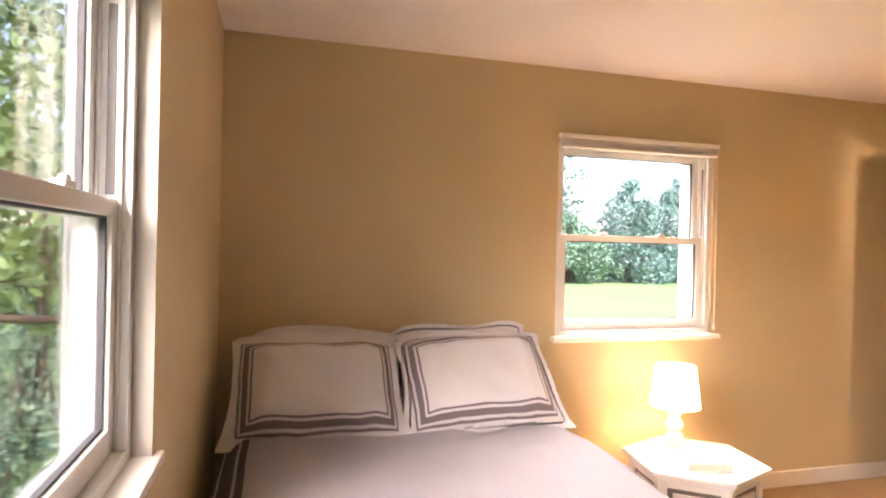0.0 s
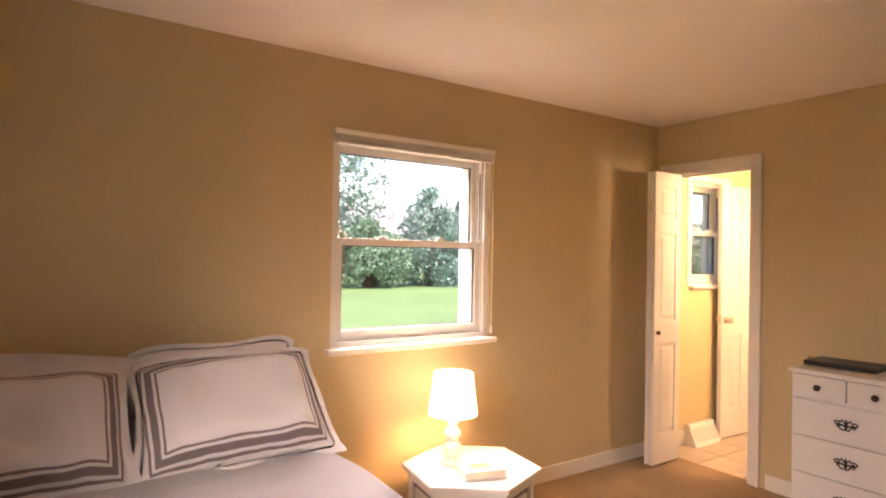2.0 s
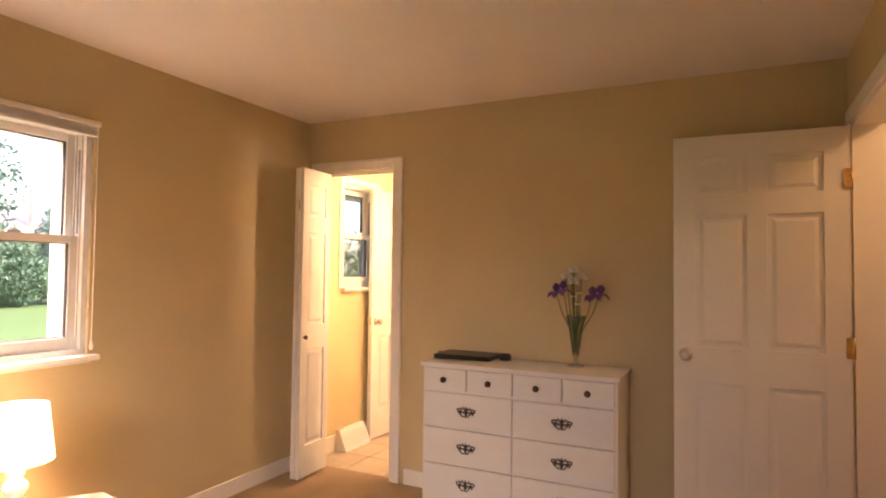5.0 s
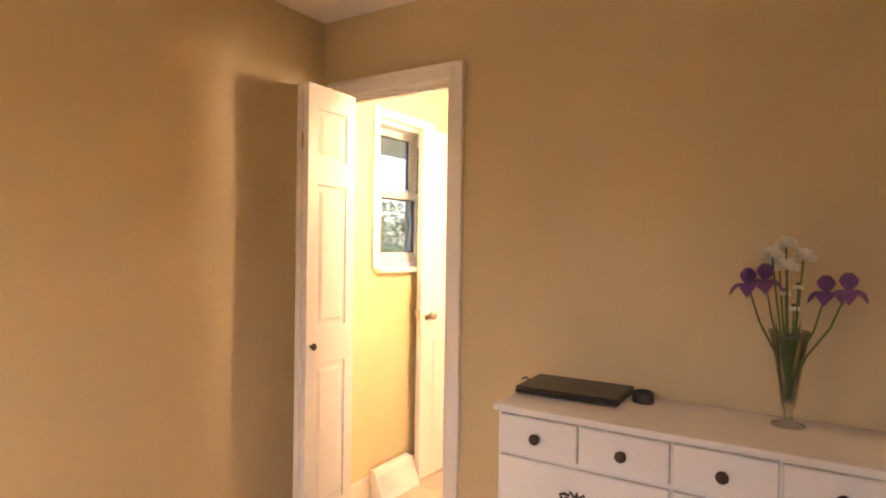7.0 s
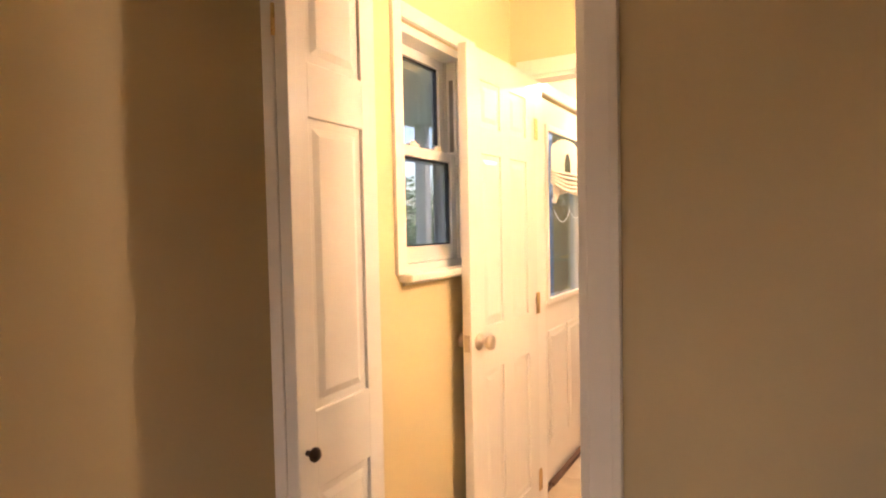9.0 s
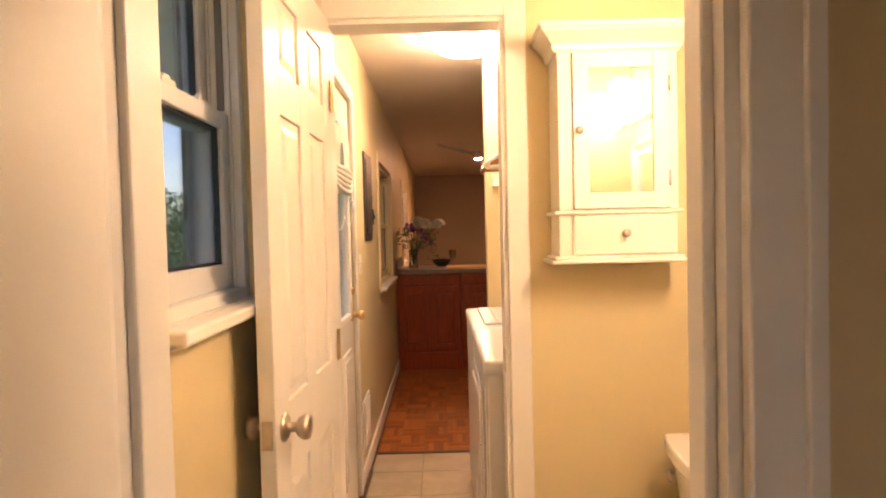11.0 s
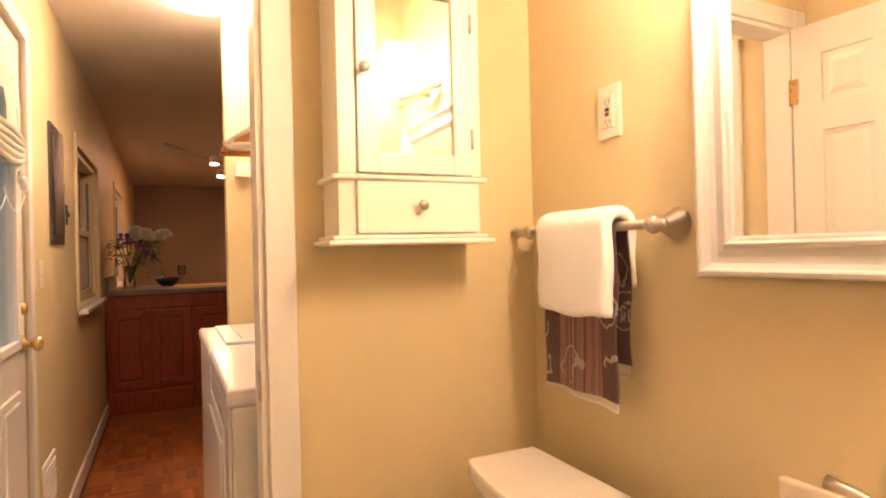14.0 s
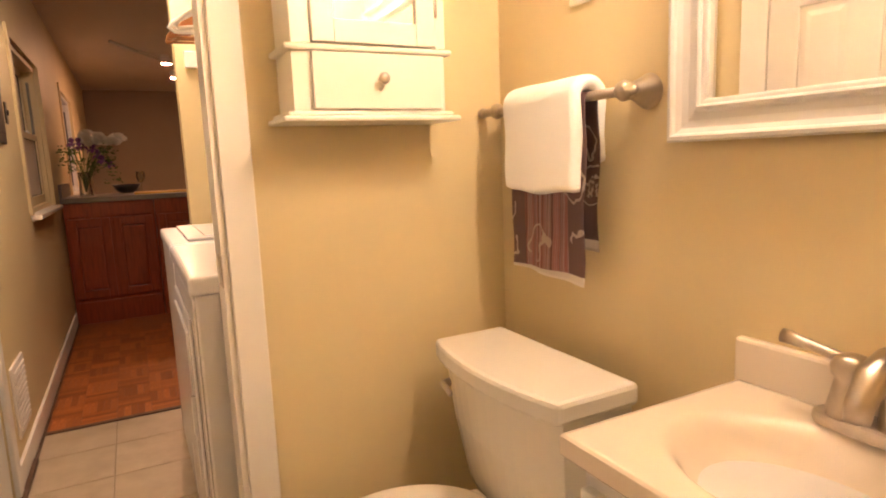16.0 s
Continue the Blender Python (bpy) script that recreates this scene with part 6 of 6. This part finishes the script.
def leaf_cloud(centres, count, size, seed, squash=1.0):
    """Small bent leaves strewn over lumps (x, y, z, radius), denser near the skin."""
    g = np.random.default_rng(seed)
    w = np.array([c[3] ** 2 for c in centres])
    idx = g.choice(len(centres), count, p=w / w.sum())
    c = np.array([c[:3] for c in centres])[idx]
    r = np.array([c[3] for c in centres])[idx]
    d = g.normal(size=(count, 3))
    d /= np.linalg.norm(d, axis=1)[:, None]
    pos = c + d * (r * g.uniform(0.55, 1.06, count) ** 0.6)[:, None] * np.array([1, 1, squash])
    a = g.normal(size=(count, 3)) + d * 0.6
    a /= np.linalg.norm(a, axis=1)[:, None]
    b = np.cross(a, g.normal(size=(count, 3)))
    b /= np.linalg.norm(b, axis=1)[:, None]
    s = size * g.uniform(0.6, 1.4, count)[:, None]
    v = np.stack([pos - a * s, pos + b * s * 0.45, pos + a * s, pos - b * s * 0.45], 1).reshape(-1, 3)
    me = bpy.data.meshes.new("crown")
    me.from_pydata(v.tolist(), [], np.arange(count * 4).reshape(-1, 4).tolist())
    return me


def tree(name, x, y, h, r, shape, material, seed, label, count, size):
    rnd = random.Random(seed)
    t = thing(name, (x, y, GZ), label, "tree", group="trees behind the lawn")
    q = tube(bmesh.new(), [(0, 0, 0), (0.05, 0.02, h * 0.3), (0, 0, h * 0.6), (0.04, 0, h * 0.92)], [0.16 * r, 0.11 * r, 0.07 * r, 0.02], 8)
    for i in range(9):
        a, z = rnd.uniform(0, 6.28), h * rnd.uniform(0.15, 0.8)
        l = r * 0.75 * (1 - z / h * 0.7)
        tube(q, [(0, 0, z), (math.cos(a) * l * 0.5, math.sin(a) * l * 0.5, z + 0.15), (math.cos(a) * l, math.sin(a) * l, z + 0.25)], [0.05 * r, 0.03 * r, 0.01], 5)
    part("trunk", q, M_TWIG, t, local=True)
    lumps = []
    for i in range(46):
        f = rnd.random()
        z = h * (0.04 + 0.94 * f)
        if shape == "cone":
            rr = r * (1 - f) ** 0.75
        elif shape == "dome":
            rr = r * (1 - f ** 2.2) ** 0.6
        else:
            rr = r * math.sin(math.pi * min(0.98, f * 0.86 + 0.12)) ** 0.7
        a = rnd.uniform(0, 6.28)
        o = rr * rnd.uniform(0.35, 0.85)
        lumps.append((math.cos(a) * o, math.sin(a) * o, z, max(0.22 * r, rr * rnd.uniform(0.28, 0.5))))
    me = leaf_cloud(lumps, count, size, seed)
    me.materials.append(material)
    c = new("crown", me)
    c.parent = t
    return t


ROW = ((8.5, 27, 3.4, 2.4, "round", M_LEAF_PINE), (12.3, 27.5, 3.6, 2.3, "round", M_LEAF_BROWN), (15.7, 27, 3.5, 2.2, "round", M_LEAF_HEDGE), (19.7, 27, 5.9, 2.2, "dome", M_LEAF_PINE), (23.4, 27.5, 6.2, 2.2, "dome", M_LEAF_PINE),
       (27.5, 28, 5.4, 2.6, "round", M_LEAF_HEDGE), (32.0, 29, 6.0, 3.0, "round", M_LEAF_PINE), (4.5, 27, 3.6, 2.6, "round", M_LEAF_HEDGE), (0.0, 28, 4.4, 3.0, "round", M_LEAF_PINE), (37.0, 30, 6.0, 3.6, "round", M_LEAF_HEDGE), (-5.0, 30, 6.0, 3.4, "round", M_LEAF_PINE))
for i, (x, y, h, r, sh, mt) in enumerate(ROW):
    tree("evergreen_tree", x, y, h, r, sh, mt, 20 + i, "dense evergreen tree at the end of the lawn" if mt is not M_LEAF_BROWN else "russet shrub at the end of the lawn", 15000, 0.105)
tree("garden_tree", 16.2, 33, 11.5, 3.2, "round", M_LEAF_PALE, 50, "tall pale green tree behind the hedge", 6500, 0.16)

HS = thing("house", (38, 62, GZ), "far house with a grey roof and brick chimney", "house")
part("wall", box(29, 49, 59, 66, GZ, 3.8), paint("pale_siding", (0.62, 0.60, 0.57), 0.7), HS)
part("roof", prism(bmesh.new(), [(58, 3.8), (67, 3.8), (62.5, 7.4)], 28.5, 49.5, m=Matrix(((0, 0, 1, 0), (1, 0, 0, 0), (0, 1, 0, 0), (0, 0, 0, 1)))), paint("grey_shingle", (0.34, 0.34, 0.36), 0.9), HS)
part("chimney", box(35.6, 36.4, 59.6, 60.4, 4.4, 9.2, b=0.03), paint("pale_pink_brick", (0.50, 0.36, 0.33), 0.9, 0.15, 0.3), HS)
for wx in (31.5, 35.0, 40.5, 45.5):
    w_ = part("window", box(wx, wx + 1.2, 58.93, 59.0, 1.2, 2.8), M_VINYL, HS)
    part("pane", box(wx + 0.1, wx + 1.1, 58.90, 58.935, 1.3, 2.7), M_GASKET, w_)


def bush(name, lumps, count, size, seed, material, label):
    x = sum(l[0] for l in lumps) / len(lumps)
    y = sum(l[1] for l in lumps) / len(lumps)
    b = thing(name, (x, y, GZ), label, "bush")
    rnd = random.Random(seed)
    q = bmesh.new()
    for l in lumps:
        tube(q, [(rnd.uniform(-0.2, 0.2), rnd.uniform(-0.2, 0.2), 0), ((l[0] - x) * 0.6, (l[1] - y) * 0.6, (l[2] - GZ) * 0.5), (l[0] - x, l[1] - y, l[2] - GZ + l[3] * 0.4)], [0.03, 0.018, 0.006], 6)
    part("branches", q, M_TWIG, b, local=True)
    me = leaf_cloud([(l[0] - x, l[1] - y, l[2] - GZ, l[3]) for l in lumps], count, size, seed)
    me.materials.append(material)
    c = new("leaves", me)
    c.parent = b


bush("leafy_bush", [(-1.0, 1.0, 2.1, 0.42), (-1.45, 2.3, 2.5, 0.7), (-2.1, 4.0, 2.0, 1.0), (-1.2, 1.7, 1.5, 0.5), (-1.8, 3.2, 1.4, 0.8), (-2.6, 5.2, 3.0, 1.2), (-0.95, 0.9, 1.2, 0.35)], 9000, 0.055, 71, M_LEAF_BUSH, "broad-leaved green bush close to the house")
bush("low_shrub", [(-0.9, 0.3, 0.2, 0.45), (-1.3, 1.4, 0.3, 0.6), (-1.9, 2.6, 0.4, 0.8), (-0.8, -0.4, 0.0, 0.4), (-1.5, 0.4, 0.1, 0.6), (-2.6, 4.0, 0.6, 1.0)], 12000, 0.028, 72, M_LEAF_HEDGE, "low tangled shrub under the window")
bush("shade_hedge", [(-6, 2 + i * 1.3, 0.5 + 0.4 * (i % 2), 1.1) for i in range(-4, 6)], 8000, 0.07, 73, M_LEAF_HEDGE, "dense green hedge beside the house")
LOG = tube(bmesh.new(), [(-2.4, 0.6, 1.02), (-1.2, 0.62, 0.98), (-0.7, 0.66, 0.96)], [0.02, 0.025, 0.02], 8)
tube(LOG, [(-1.9, 0.61, 1.0), (-1.95, 0.55, 0.3), (-2.0, 0.4, GZ)], [0.022, 0.03, 0.04], 8)
solid("bare_branch", LOG, M_TWIG, "bare grey branch outside the window", "branch", base=(-2.0, 0.4, GZ))
# porch outside bathroom and laundry
solid("porch_floor", box(5.0, 9.2, 0.2, 2.5, GZ, -0.06, b=0.01), paint("porch_concrete", (0.50, 0.49, 0.46), 0.85, 0.2, 0.4), "grey concrete porch slab", "porch", "structure")
solid("porch_ceiling", box(5.05, 7.6, 0.21, 1.75, 2.22, 2.34), paint("porch_soffit", (0.84, 0.86, 0.85), 0.7), "grey-white boarded porch ceiling", "porch ceiling", "structure")
PB = thing("porch_pier", (5.23, 0.145, GZ), "red-brown brick pier beside the bathroom window", "pier")
part("brick_face", box(5.125, 5.34, 0.116, 0.175, GZ, 2.22), M_BRICK, PB)
# added panel; its blue stands in for daylight through the outer door's glass
solid("blue_daylight_panel", box(9.0, 9.2, 0.21, 1.5, -0.06, 2.22), paint("blue_daylight_tint", (0.32, 0.53, 0.76), 0.6, 0.1, 0.3), "added blue panel standing in for bluish daylight", "wall", "structure")
for x in (6.6, 7.5):
    po = thing("porch_post", (x, 1.65, -0.06), "white square porch post", "post", group="porch posts")
    part("shaft", box(x - 0.05, x + 0.05, 1.6, 1.7, -0.06, 2.22, b=0.008), M_VINYL, po)
    part("foot", box(x - 0.07, x + 0.07, 1.58, 1.72, -0.06, 0.06, b=0.008), M_VINYL, po)
bush("porch_shrub", [(9.4 + i * 0.75, 3.8 + 0.2 * (i % 3), 0.95 + 0.3 * (i % 2), 0.95) for i in range(16)], 22000, 0.045, 74, M_LEAF_BUSH, "green shrubs along the porch")

# ---------------- floor pieces ----------------
FT = thing("floor_bath", (5.0, -0.7, -0.12), "beige square tiles in bathroom and laundry", "tile floor", kind="structure")
part("grout_bed", box(EAST + 0.05, 7.29, SOUTH_BATH, 0.0, -0.12, -0.004), M_GROUT, FT)
S = 0.305
tile_me = None
for i in range(10):
    for j in range(5):
        x0, y1 = EAST + 0.052 + i * S, -0.005 - j * S
        x1, y0 = min(x0 + S - 0.004, 7.288), max(y1 - S + 0.004, SOUTH_BATH + 0.001)
        if x1 - x0 < 0.02 or y1 - y0 < 0.02:
            continue
        if x1 - x0 > S - 0.005 and y1 - y0 > S - 0.005:
            if tile_me is None:
                q = box(0, S - 0.004, -(S - 0.004), 0, -0.012, 0.0, b=0.0015, seg=1)
                tile_me = bpy.data.meshes.new("tile")
                q.to_mesh(tile_me)
                q.free()
                tile_me.materials.append(M_TILE)
            ob = new("tile", tile_me)
            ob.parent = FT
            ob.location = Vector((x0, y1, 0.0)) - Vector((5.0, -0.7, -0.12))
        else:
            part("tile", box(x0, x1, y0, y1, -0.012, 0.0, b=0.0015, seg=1), M_TILE, FT)
FP = thing("floor_kitchen", (8.5, -0.7, -0.12), "red-brown oak mosaic parquet", "parquet floor", kind="structure")
part("screed", box(7.29, 14.5, -4.0, 0.0, -0.12, -0.004), M_THRESH, FP)
trim("threshold", box(7.272, 7.302, -0.72, -0.014, 0.0, 0.006, b=0.002), "dark strip between tiles and parquet", M_THRESH)
Q, NST = 0.152, 5
strips = []
for along in (0, 1):
    w, l = Q / NST - 0.0008, Q - 0.0008
    q = box(0, l, 0, w, -0.01, 0.0, b=0.0008, seg=1) if along == 0 else box(0, w, 0, l, -0.01, 0.0, b=0.0008, seg=1)
    me = bpy.data.meshes.new("parquet_strip")
    q.to_mesh(me)
    q.free()
    me.materials.append(M_PARQ)
    strips.append(me)
rest_v, rest_f = [], []
for i in range(16):
    for j in range(24):
        x0, y0 = 7.302 + i * Q, -0.002 - (j + 1) * Q
        along = (i + j) % 2
        for s in range(NST):
            x, y = (x0, y0 + s * Q / NST) if along == 0 else (x0 + s * Q / NST, y0)
            if i < 12 and j < 5:
                ob = new("parquet_strip", strips[along])
                ob.parent = FP
                ob.location = Vector((x, y, 0)) - Vector((8.5, -0.7, -0.12))
            else:
                a, b = (Q - 0.001, Q / NST - 0.001) if along == 0 else (Q / NST - 0.001, Q - 0.001)
                k0 = len(rest_v)
                rest_v += [(x - 8.5, y + 0.7, 0.12), (x + a - 8.5, y + 0.7, 0.12), (x + a - 8.5, y + b + 0.7, 0.12), (x - 8.5, y + b + 0.7, 0.12)]
                rest_f.append((k0, k0 + 1, k0 + 2, k0 + 3))
me = bpy.data.meshes.new("parquet_rest")
me.from_pydata(rest_v, [], rest_f)
me.materials.append(M_PARQ_X)
ob = tagged(new("parquet_rest", me), "red-brown oak mosaic parquet", kind="stuff")
ob.parent = FP
